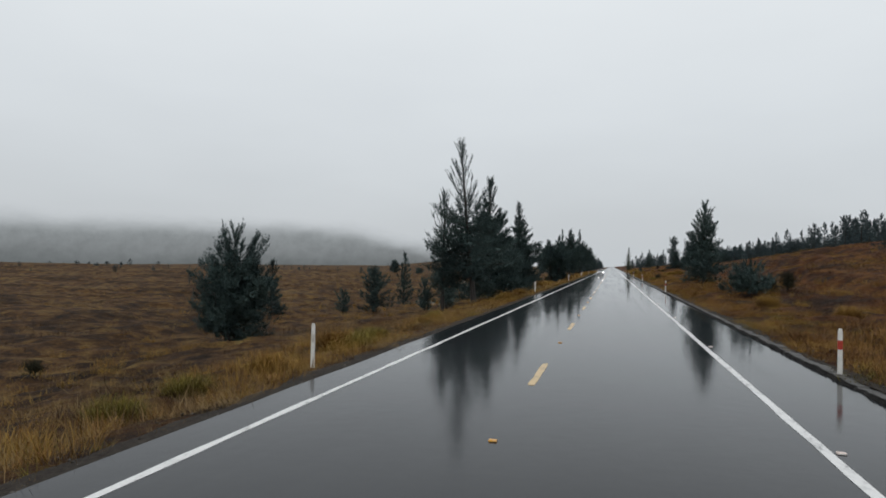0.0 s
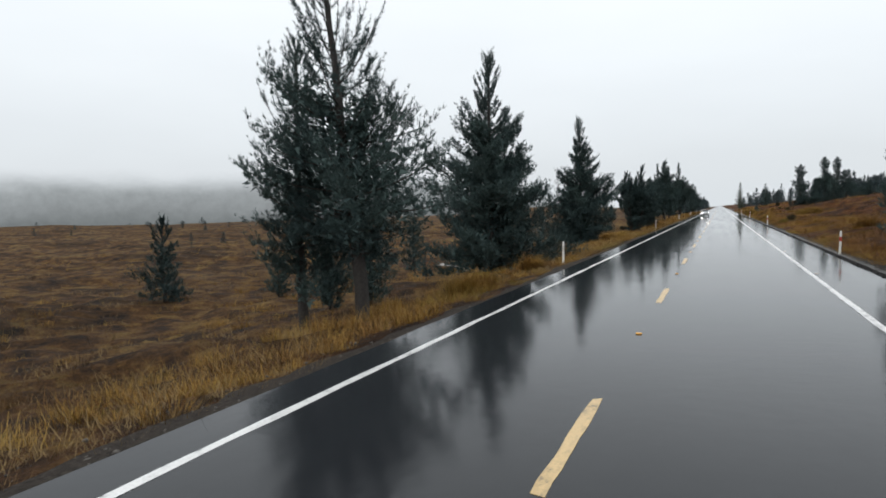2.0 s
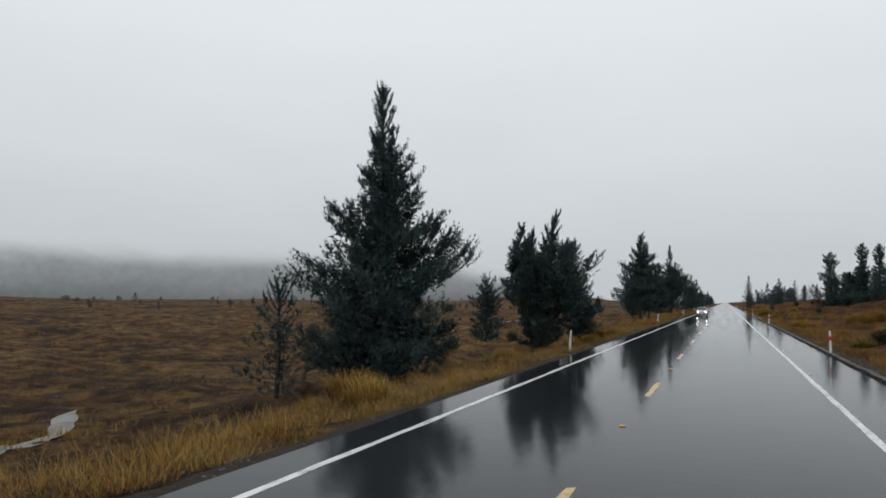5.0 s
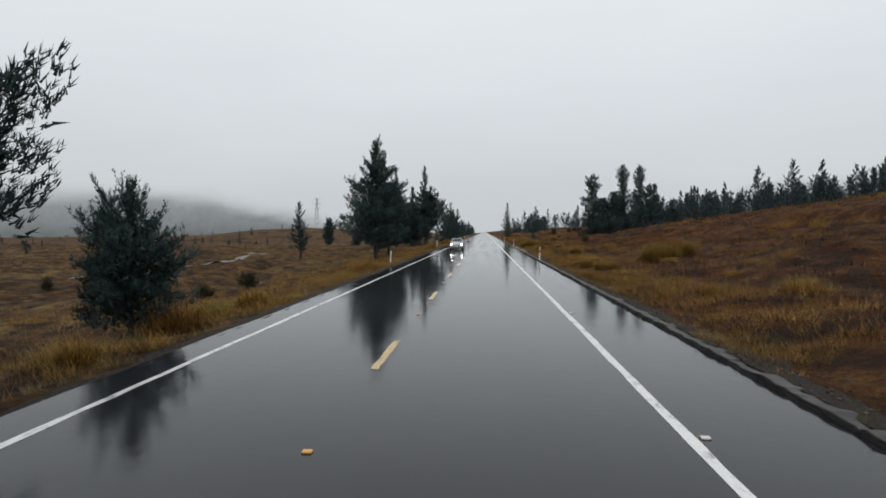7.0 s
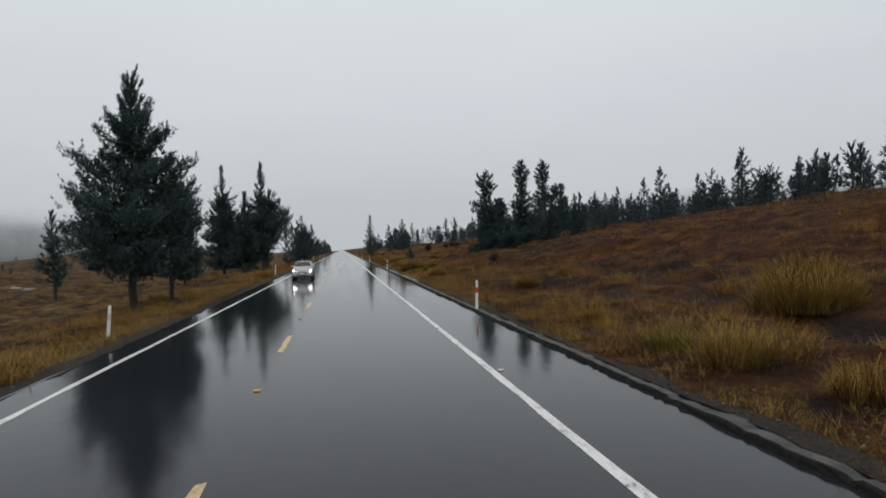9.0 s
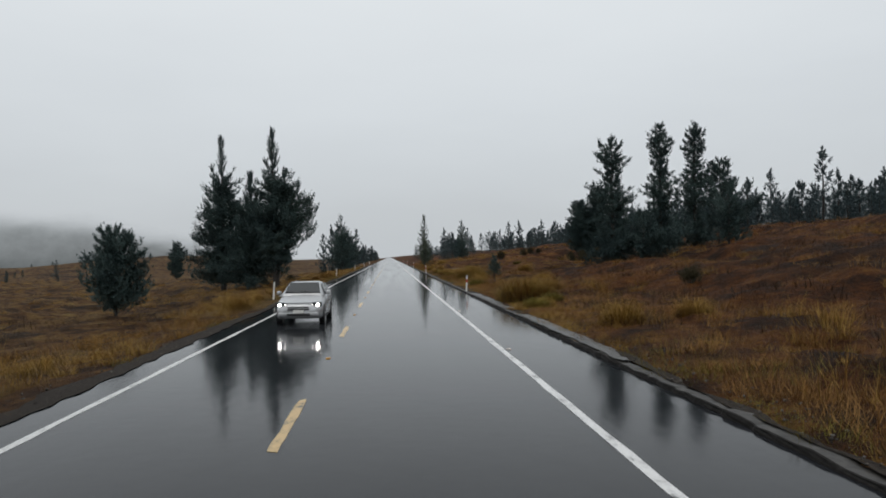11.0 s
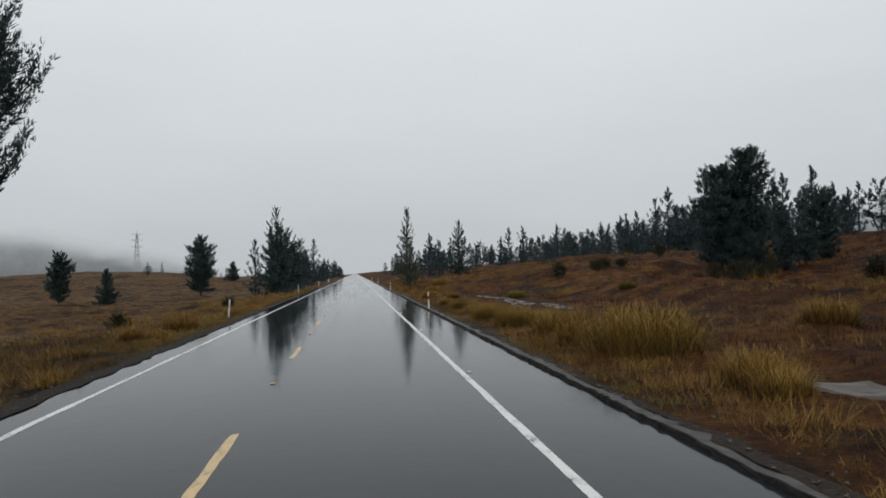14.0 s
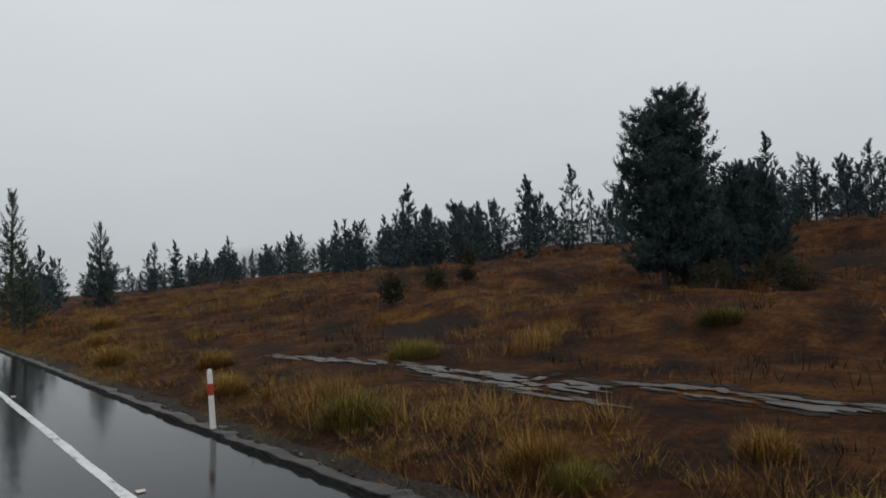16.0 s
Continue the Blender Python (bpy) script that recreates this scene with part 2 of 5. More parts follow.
ASPHALT = wet_asphalt()
WHITE_PAINT = road_paint("white_road_paint", (0.70, 0.70, 0.69), 0.41)
YELLOW_PAINT = road_paint("yellow_road_paint", (0.60, 0.42, 0.19), 0.40)
GROUND = moor_ground()
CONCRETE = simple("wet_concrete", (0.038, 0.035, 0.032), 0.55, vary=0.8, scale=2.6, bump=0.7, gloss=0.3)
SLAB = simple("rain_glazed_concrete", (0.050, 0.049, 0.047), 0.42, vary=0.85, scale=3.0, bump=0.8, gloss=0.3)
# kerb face, darker than the CONCRETE of its top
KERB_DARK = simple("darker_kerb_face", (0.016, 0.015, 0.014), 0.7, vary=0.5, scale=12, bump=0.6, gloss=0.05)
SOIL = simple("dark_wet_gravel", (0.030, 0.025, 0.021), 0.8, vary=0.75, scale=14, bump=1.0, gloss=0.05)
BARK = simple("pine_bark", (0.032, 0.028, 0.025), 0.85, vary=0.45, scale=14, bump=0.8)
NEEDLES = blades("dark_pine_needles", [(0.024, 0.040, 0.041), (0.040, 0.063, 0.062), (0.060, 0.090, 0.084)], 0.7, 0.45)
# for far conifers: a blue-grey haze is painted into the needle colour
NEEDLES_FAR = blades("hazed_pine_needles", [(0.030, 0.045, 0.050), (0.042, 0.062, 0.068), (0.058, 0.082, 0.086)], 0.7, 0.35)
STONES = blades("wet_gravel_stones", [(0.018, 0.015, 0.013), (0.045, 0.039, 0.034), (0.11, 0.10, 0.09)], 0.6, 0.9)
NEEDLES_LIGHT = blades("grey_green_needles", [(0.028, 0.038, 0.030), (0.05, 0.068, 0.050), (0.08, 0.095, 0.065)], 0.65, 0.45)
# tan grass of the downhill side, greyer than RUST with fog put into the colour
FIELD = blades("tan_fog_paled_grass", [(0.036, 0.021, 0.011), (0.090, 0.052, 0.023), (0.150, 0.094, 0.042), (0.21, 0.145, 0.066)], 0.85, 0.75)
STRAW = blades("ochre_tussock_grass", [(0.045, 0.020, 0.006), (0.126, 0.058, 0.012), (0.220, 0.114, 0.023), (0.27, 0.168, 0.042)], 0.8, 0.75)
RUST = blades("rust_brown_grass", [(0.026, 0.013, 0.007), (0.092, 0.041, 0.014), (0.175, 0.083, 0.027), (0.235, 0.130, 0.043)], 0.85, 0.75)
GREENISH = blades("yellow_green_grass", [(0.045, 0.036, 0.008), (0.105, 0.088, 0.016), (0.175, 0.140, 0.028)], 0.8, 0.75)
SHRUB = blades("brown_green_shrub_leaves", [(0.014, 0.014, 0.009), (0.030, 0.031, 0.018), (0.052, 0.046, 0.025)], 0.75, 0.5)
HEATH = blades("dark_heath_twigs", [(0.020, 0.014, 0.011), (0.045, 0.028, 0.018), (0.075, 0.05, 0.028)], 0.8, 0.5)
PATH_MUD = simple("pale_wet_mud", (0.12, 0.105, 0.088), 0.4, vary=0.6, scale=1.5, bump=0.5)
POST_WHITE = simple("post_white_paint", (0.72, 0.71, 0.68), 0.45, vary=0.12, scale=9)
POST_RED = simple("post_red_reflector", (0.42, 0.045, 0.03), 0.35, vary=0.2, scale=20)
POST_PALE = simple("post_pale_reflector", (0.55, 0.53, 0.49), 0.3, vary=0.2, scale=20)
STUD_Y = simple("stud_amber", (0.60, 0.30, 0.05), 0.3, vary=0.2, scale=40)
STUD_W = simple("stud_pale", (0.62, 0.50, 0.45), 0.3, vary=0.2, scale=40)
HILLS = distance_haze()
CAR_PAINT = simple("silver_car_paint", (0.46, 0.47, 0.48), 0.25, 0.45, 0.05, 3)
CAR_BLACK = simple("black_car_plastic", (0.02, 0.02, 0.021), 0.45, vary=0.2, scale=10)
TYRE = simple("tyre_rubber", (0.018, 0.018, 0.018), 0.7, vary=0.3, scale=20)
RIM = simple("alloy_rim", (0.5, 0.5, 0.5), 0.3, 0.9, 0.1, 8)
CAR_GLASS = simple("dark_car_glass", (0.02, 0.023, 0.025), 0.05, vary=0.1, scale=2)
LAMP = glowing("lit_headlamp", (1.0, 0.97, 0.92), 30)
# pylon grey lightened: the fog in front of it is put into the colour
STEEL = simple("fog_paled_pylon_steel", (0.50, 0.52, 0.54), 0.6, 0.0, 0.10, 1)
WATER, wnn, wll, wbs = material("puddle_water")
wbs.inputs["Base Color"].default_value = (0.085, 0.075, 0.066, 1)
wbs.inputs["Roughness"].default_value = 0.4
wbs.inputs["Specular IOR Level"].default_value = 0.3
wbs.inputs["IOR"].default_value = 1.33
bump_to(wnn, wll, noise_node(wnn, wll, 5, 3, 0.6, position(wnn)).outputs["Fac"], wbs, 0.2, 0.01)


# ---- mesh helpers ----
def part(name, bm, mat, parent=None, label=""):
    me = bpy.data.meshes.new(name)
    bm.to_mesh(me)
    bm.free()
    me.materials.append(mat)
    ob = new(name, me)
    if parent is not None:
        ob.parent = parent
    return tagged(ob, label)


def box_bm(sx, sy, sz, at=(0, 0, 0), bevel=0.0, bm=None, rot=None):
    own = bmesh.new()
    bmesh.ops.create_cube(own, size=1.0, matrix=Matrix.Diagonal((sx, sy, sz, 1)))
    if bevel:
        bmesh.ops.bevel(own, geom=own.edges[:], offset=bevel, segments=2, affect="EDGES", profile=0.6)
    m = Matrix.Translation(at)
    if rot is not None:
        m = m @ rot
    own.transform(m)
    if bm is None:
        return own
    tmp = bpy.data.meshes.new("tmp")
    own.to_mesh(tmp)
    own.free()
    bm.from_mesh(tmp)
    bpy.data.meshes.remove(tmp)
    return bm


def tri_mesh(name, co, tris, mat):
    """A mesh from numpy corners (n, 3) and triangles (m, 3)."""
    me = bpy.data.meshes.new(name)
    co, tris = np.ascontiguousarray(co, np.float32), np.ascontiguousarray(tris, np.int32)
    me.vertices.add(len(co))
    me.vertices.foreach_set("co", co.ravel())
    me.loops.add(tris.size)
    me.loops.foreach_set("vertex_index", tris.ravel())
    me.polygons.add(len(tris))
    me.polygons.foreach_set("loop_start", np.arange(0, tris.size, 3, dtype=np.int32))
    me.update(calc_edges=True)
    me.materials.append(mat)
    return me


def tubes(paths, sides=6):
    """Corners and triangles of tapered tubes; a path is a list of (x, y, z, radius)."""
    co, tr = [], []
    base = 0
    ang = np.arange(sides) * 2 * np.pi / sides
    for p in paths:
        p = np.asarray(p, float)
        k = len(p)
        d = np.gradient(p[:, :3], axis=0)
        d /= np.linalg.norm(d, axis=1)[:, None] + 1e-9
        ref = np.where(np.abs(d[:, 2:3]) > 0.9, [[1.0, 0, 0]], [[0, 0, 1.0]])
        u = np.cross(d, ref)
        u /= np.linalg.norm(u, axis=1)[:, None] + 1e-9
        v = np.cross(d, u)
        ring = p[:, None, :3] + p[:, None, 3:4] * (u[:, None] * np.cos(ang)[None, :, None] + v[:, None] * np.sin(ang)[None, :, None])
        co.append(ring.reshape(-1, 3))
        for i in range(k - 1):
            a = base + i * sides + np.arange(sides)
            b = base + i * sides + (np.arange(sides) + 1) % sides
            tr.append(np.stack([a, b, b + sides], 1))
            tr.append(np.stack([a, b + sides, a + sides], 1))
        base += k * sides
    return np.concatenate(co), np.concatenate(tr)


def unit(v):
    return v / (np.linalg.norm(v, axis=-1, keepdims=True) + 1e-9)


def spiky(rng, pos, way, size, count, spread=0.7, width=0.10, start=0.15):
    """Corners and triangles of needle tufts: count thin pointed leaves at each place, splayed round its way."""
    n = len(pos)
    p = np.repeat(pos, count, 0)
    s = np.repeat(size, count)[:, None]
    d = unit(np.repeat(way, count, 0) + spread * unit(rng.normal(size=(n * count, 3))))
    p = p + start * s * rng.normal(size=(n * count, 3))
    ln = s * rng.uniform(0.6, 1.15, (n * count, 1))
    side = unit(np.cross(d, rng.normal(size=(n * count, 3)))) * s * width
    co = np.stack([p - side, p + side, p + d * ln + 0.25 * side], 1).reshape(-1, 3)
    return co, np.arange(len(co)).reshape(-1, 3)


# ---- lie of the land ----
def ramp(v, stops):
    return float(np.interp(v, [s[0] for s in stops], [s[1] for s in stops]))


LEFT = [(5.7, -0.05), (6.6, -0.16), (7.6, -0.38), (11.5, -1.2), (18, -2.5), (26, -3.7), (40, -4.3), (120, -4.5), (400, -4.7), (520, -12), (900, -45), (2600, -90)]
LEFT_DEEP = [(-200, 1.0), (95, 1.0), (150, 0.8), (200, 0.55), (300, 0.5), (370, 0.8), (1000, 0.9)]
RIGHT = [(4.9, 0.04), (5.6, 0.02), (7, 0.06), (10, 0.15), (14, 0.45), (20, 1.15), (30, 2.3), (45, 4.3), (60, 5.8), (90, 7.3), (150, 8.0), (600, 9.0), (1500, 20)]
RIGHT_STEEP = [(-200, 1.0), (110, 1.1), (160, 1.5), (210, 1.45), (245, 1.0), (300, 0.85), (400, 0.8)]
BANK = [(-50, 0.0), (30, 0.1), (60, 0.7), (110, 0.5), (140, 0.2), (250, 0.0), (290, 0.8), (330, 1.1), (500, 0.6)]


def lie(x, y):
    """Height of the land without its small relief."""
    if x < 0:
        knoll = 7.5 * math.exp(-((x + 115) / 70) ** 2 - ((y - 560) / 110) ** 2)
        return ramp(-x, LEFT) * ramp(y, LEFT_DEEP) + knoll
    z = ramp(x, RIGHT) * ramp(y, RIGHT_STEEP)
    return z + ramp(y, BANK) * max(0.0, min(1.0, (x - 5.4) / 2.6))


def relief(x, y):
    off = min(max(0.0, -x - 6.6), 99) if x < 0 else max(0.0, x - 5.6)
    k = min(1.0, off / 3.0)
    if k <= 0:
        return 0.0
    flat = 1.0
    if 6 < x < 18 and 240 < y < 285:
        flat = 1 - min(1.0, 1.6 * max(0.0, 1 - max(abs(x - 11) / 6.5, abs(y - 262) / 22)))
    bank = noise.noise(Vector((x * 0.11, y * 0.05, 5.5)))
    step = 0.55 * max(-1.0, min(1.0, bank * 7)) * min(1.0, max(0.0, (abs(x) - 9) / 8))
    r = step * (0.9 if x > 0 else 0.5) + 0.34 * noise.noise(Vector((x * 0.42, y * 0.42, 3.1))) + 0.30 * (0.45 - 1.5 * abs(noise.noise(Vector((x * 0.62, y * 0.52, 8.7)))))
    far = min(1.0, off / 40)
    if x > 0:
        r -= 0.22 * peat(x, y)
    r += min(1.0, off / 260) * 2.6 * noise.noise(Vector((x * 0.011, y * 0.009, 7.7))) if x < 0 else 0.0
    return k * flat * (r + far * 0.9 * noise.noise(Vector((x * 0.035, y * 0.035, 1.3))))


POOLS = ([(9.0, 272.0, 0.25), (9.6, 269.4, 0.45), (10.1, 267.2, 0.3)], [(10.3, 267.0, 0.2), (10.2, 265.2, 0.6), (10.1, 263.8, 0.7), (10.0, 262.2, 0.7), (10.4, 260.6, 0.4)],
         [(10.8, 260.8, 0.2), (10.9, 259.4, 0.5), (11.0, 257.8, 0.5), (11.4, 255.8, 0.2)], [(9.4, 262.0, 0.15), (9.3, 260.8, 0.35), (9.5, 259.6, 0.15)], [(9.4, 235.2, 0.3), (8.6, 233.2, 0.8), (8.3, 231.6, 0.4)])
POOL_SPOTS = [(a[0] + (b[0] - a[0]) * u, a[1] + (b[1] - a[1]) * u, a[2] + (b[2] - a[2]) * u) for p in POOLS for a, b in zip(p, p[1:]) for u in (0, 0.25, 0.5, 0.75, 1)]


PEAT = ((10.0, 165.4, 1.6, 2.2), (13.3, 163.7, 2.0, 2.6), (11.2, 154.6, 1.7, 3.0), (12.0, 150.0, 1.6, 2.4), (7.0, 245.8, 0.8, 1.0), (28.5, 291.6, 3.0, 4.0), (23.9, 285.8, 2.5, 3.5), (14.9, 271.7, 2.0, 2.5), (10.4, 249.6, 1.4, 1.8))


def peat(x, y):
    """From 0 to 1: where the turf has broken away and dark peat lies bare."""
    edge = 0.45 * noise.noise(Vector((x * 0.8, y * 0.8, 2.2)))
    v = noise.noise(Vector((x * 0.16, y * 0.10, 9.1))) + 0.5 * noise.noise(Vector((x * 0.5, y * 0.4, 6.3)))
    out = (v - 0.50) * 6 if x > 0 else (v - 0.62) * 5
    for px, py, rx, ry in PEAT:
        if abs(x - px) < 2 * rx and abs(y - py) < 2 * ry:
            out = max(out, (1.0 - math.hypot((x - px) / rx, (y - py) / ry) + edge) * 3)
    off = max(0.0, -x - 9) if x < 0 else max(0.0, x - 6.2)
    return max(0.0, min(1.0, out)) * min(1.0, off / 1.5)


def land(x, y):
    return lie(x, y) + relief(x, y)


def spaced(lo, hi, near, step, grow):
    v, out, s = near, [near], step
    while v < hi:
        s *= grow
        v += s
        out.append(min(v, hi))
    return out


def build_ground():
    xs = [-0.6]
    right = [4.75] + list(np.arange(5.2, 26, 0.45))
    right += spaced(0, 2600, right[-1], 0.5, 1.09)[1:]
    left = [-5.72] + list(-np.arange(6.2, 26, 0.45))
    left += [-v for v in spaced(0, 2600, -left[-1], 0.5, 1.09)[1:]]
    xs = sorted(left + [-0.6] + right)
    ys = list(np.arange(-12, 330, 0.75))
    ys += spaced(0, 3200, ys[-1], 0.9, 1.06)[1:]
    ys = [-1500, -500, -150, -60, -30] + ys
    co = np.array([(x, y, -0.12 if -5.8 < x < 4.8 else land(x, y)) for y in ys for x in xs])
    nx = len(xs)
    i = np.arange((len(ys) - 1) * nx).reshape(-1, nx)[:, :-1].ravel()
    tr = np.concatenate([np.stack([i, i + 1, i + nx + 1], 1), np.stack([i, i + nx + 1, i + nx], 1)])
    me = tri_mesh("ground", co, tr, GROUND)
    me.polygons.foreach_set("use_smooth", np.ones(len(me.polygons), bool))
    bare = me.attributes.new("bare_peat", "FLOAT", "POINT")
    bare.data.foreach_set("value", np.array([peat(c[0], c[1]) if abs(c[0]) < 120 and -40 < c[1] < 420 else 0.0 for c in co], np.float32))
    return tagged(new("ground", me), "rust-brown tussocky moorland falling away from the road", "ground", kind="structure")


build_ground()


def strip(name, x0, x1, y0, y1, z, mat, label, cat, step=2.0, wobble=0.0, seed=1, thick=0.0, parent=None, kind="structure"):
    """A long level strip along the road with slightly uneven edges."""
    rng = random.Random(seed)
    bm = bmesh.new()
    rows = []
    k = max(2, int((y1 - y0) / step) + 1)
    for i in range(k):
        y = y0 + (y1 - y0) * i / (k - 1)
        a, b = x0 + rng.uniform(-wobble, wobble), x1 + rng.uniform(-wobble, wobble)
        rows.append((bm.verts.new((a, y, z)), bm.verts.new((b, y, z))))
    for (a, b), (c, d) in zip(rows, rows[1:]):
        bm.faces.new((a, b, d, c))
    if thick:
        ext = bmesh.ops.extrude_face_region(bm, geom=bm.faces[:])
        bmesh.ops.translate(bm, verts=[v for v in ext["geom"] if isinstance(v, bmesh.types.BMVert)], vec=(0, 0, -thick))
        bmesh.ops.recalc_face_normals(bm, faces=bm.faces[:])
    ob = part(name, bm, mat, parent)
    return tagged(ob, label, cat, kind=kind)


ROAD_L, ROAD_R, LINE_L, LINE_R, CENTRE = -5.85, 4.65, -5.03, 2.60, -1.63
strip("road", ROAD_L, ROAD_R, -200, 2600, 0.0, ASPHALT, "rain-wet dark grey asphalt road reflecting the sky", "road", 1.5, 0.03, 3, 0.1)
strip("trim_white_line", LINE_R - 0.075, LINE_R + 0.075, -60, 1500, 0.004, WHITE_PAINT, "worn white edge line painted along the road", "road marking", 0.8, 0.012, 5)
strip("trim_white_line", LINE_L - 0.065, LINE_L + 0.065, -60, 1500, 0.004, WHITE_PAINT, "worn white edge line painted along the road", "road marking", 0.8, 0.016, 6)

DASH0 = 1.41


def build_dash():
    rng = random.Random(12)
    bm = bmesh.new()
    rows = [(bm.verts.new((-0.065 + rng.uniform(-0.016, 0.016), 3.0 * i / 10 + (rng.uniform(-0.03, 0.03) if i in (0, 10) else 0), 0)), bm.verts.new((0.065 + rng.uniform(-0.016, 0.016), 3.0 * i / 10 + (rng.uniform(-0.05, 0.05) if i in (0, 10) else 0), 0))) for i in range(11)]
    for (a, b), (c, d) in zip(rows, rows[1:]):
        bm.faces.new((a, b, d, c))
    ext = bmesh.ops.extrude_face_region(bm, geom=bm.faces[:])
    bmesh.ops.translate(bm, verts=[v for v in ext["geom"] if isinstance(v, bmesh.types.BMVert)], vec=(0, 0, 0.005))
    bmesh.ops.recalc_face_normals(bm, faces=bm.faces[:])
    ob = part("centre_dash", bm, YELLOW_PAINT)
    return tagged(ob, "worn yellow centre dash painted on wet asphalt", "road marking", "yellow centre dashes", "structure")


first = build_dash()
first.location = (CENTRE, DASH0 - 24, 0.001)
for k in range(-1, 50):
    copy_thing(first, pose(CENTRE, DASH0 + 12 * k, 0.001))


def build_stud(mat, label):
    root = new("road_stud")
    bm = box_bm(0.11, 0.10, 0.022, (0, 0, 0.011), 0.008)
    part("stud_body", bm, mat, root)
    part("reflector", box_bm(0.085, 0.006, 0.012, (0, -0.052, 0.012)), POST_WHITE if mat is STUD_W else STUD_Y, root, "pale reflector strip")
    return tagged(root, label, "road stud", "road studs")


amber = build_stud(STUD_Y, "amber plastic reflector stud on the centre line")
amber.location = (CENTRE, DASH0 - 4.4, 0.0)
pale = build_stud(STUD_W, "pale plastic reflector stud beside the white edge line")
pale.location = (LINE_R + 0.18, DASH0 - 3.6, 0.0)
for k in range(1, 26):
    copy_thing(amber, pose(CENTRE, DASH0 - 4.4 + 12 * k, 0))
    copy_thing(pale, pose(LINE_R + 0.18, DASH0 - 3.6 + 12 * k, 0))


# ---- kerb along the uphill side, gravel strips ----
def build_kerb():
    rng = random.Random(7)
    bm = bmesh.new()
    face, top = [], []
    y = -40.0
    while y < 420:
        n1 = noise.noise(Vector((0.35, y * 0.45, 2))) * 0.05 + rng.uniform(-0.028, 0.028)
        hgt = 0.075 + 0.03 * noise.noise(Vector((4.0, y * 0.7, 1))) + rng.uniform(-0.02, 0.016)
        w = max(0.05, 0.06 + 0.13 * noise.noise(Vector((8.0, y * 0.5, 5))) + rng.uniform(-0.02, 0.02))
        x = ROAD_R - 0.06 + n1
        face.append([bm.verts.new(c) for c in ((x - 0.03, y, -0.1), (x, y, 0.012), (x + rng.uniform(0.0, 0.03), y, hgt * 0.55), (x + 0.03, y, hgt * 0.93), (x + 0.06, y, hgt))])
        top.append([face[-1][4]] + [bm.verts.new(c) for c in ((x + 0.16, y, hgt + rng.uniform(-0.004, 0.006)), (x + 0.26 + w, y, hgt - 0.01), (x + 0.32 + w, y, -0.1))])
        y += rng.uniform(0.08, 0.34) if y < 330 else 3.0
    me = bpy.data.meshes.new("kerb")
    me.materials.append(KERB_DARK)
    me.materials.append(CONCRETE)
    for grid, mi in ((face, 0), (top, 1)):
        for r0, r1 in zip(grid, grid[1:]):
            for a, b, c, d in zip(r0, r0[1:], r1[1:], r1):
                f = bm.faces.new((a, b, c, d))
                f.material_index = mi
    bmesh.ops.recalc_face_normals(bm, faces=bm.faces[:])
    bm.to_mesh(me)
    bm.free()
    return tagged(new("kerb", me), "low broken wet concrete kerb, its face darker than its top", "kerb", kind="structure")


build_kerb()


def draped(name, x0, x1, y0, y1, lift, mat, label, cat, step=0.5, across=4, wobble=0.1, seed=1, kind="structure"):
    """A strip that lies on the land."""
    rng = random.Random(seed)
    bm = bmesh.new()
    rows = []
    k = int((y1 - y0) / step) + 1
    for i in range(k):
        y = y0 + step * i
        a, b = x0 + rng.uniform(-wobble, wobble) * 0.3, x1 + wobble * noise.noise(Vector((seed * 3.3, y * 0.6, 0))) * 1.5 + wobble * 2.2 * noise.noise(Vector((seed * 5.1, y * 0.09, 0))) + rng.uniform(-wobble, wobble) * 0.5
        rows.append([bm.verts.new((a + (b - a) * j / across, y, (lie(a + (b - a) * j / across, y) + relief(a + (b - a) * j / across, y) + lift) if j < across else land(b, y) - 0.06)) for j in range(across + 1)])
    for r0, r1 in zip(rows, rows[1:]):
        for p, q, r, s in zip(r0, r0[1:], r1[1:], r1):
            f = bm.faces.new((p, q, r, s))
            f.smooth = True
    bmesh.ops.recalc_face_normals(bm, faces=bm.faces[:])
    return tagged(part(name, bm, mat), label, cat, kind=kind)


draped("gravel_verge", 4.84, 5.36, -20, 340, 0.03, SOIL, "strip of dark wet gravel and soil behind the kerb", "verge", 0.5, 5, 0.22, 4)
draped("gravel_verge", -5.75, -6.50, -20, 340, 0.05, SOIL, "strip of dark wet gravel along the asphalt edge", "verge", 0.5, 5, 0.26, 9)


def build_gravel(seed, x0, x1, y0, y1, count, label):
    """Loose stones lying on a verge."""
    rng = np.random.default_rng(seed)
    x = x0 + (x1 - x0) * rng.uniform(0, 1, count) ** 1.3
    y = rng.uniform(y0, y1, count)
    size = 0.010 + 0.030 * rng.uniform(0, 1, count) ** 3
    z = np.array([land(a, b) for a, b in zip(x, y)]) + 0.05
    way = rng.normal(size=(count, 6, 3)) * 0.22 + np.array([[1, 0, 0], [-1, 0, 0], [0, 1, 0], [0, -1, 0], [0, 0, 0.7], [0, 0, -0.7]])
    co = np.stack([x, y, z], 1)[:, None] + way * size[:, None, None]
    face = np.array([[0, 2, 4], [2, 1, 4], [1, 3, 4], [3, 0, 4], [2, 0, 5], [1, 2, 5], [3, 1, 5], [0, 3, 5]])
    tr = (np.arange(count) * 6)[:, None, None] + face
    return tagged(new("gravel", tri_mesh("gravel", co.reshape(-1, 3), tr.reshape(-1, 3), STONES)), label, "gravel", kind="stuff")


build_gravel(61, 4.82, 5.9, 0, 300, 4500, "loose wet stones scattered behind the kerb")
build_gravel(62, -5.9, -7.0, 0, 300, 3200, "loose wet stones scattered along the asphalt edge")


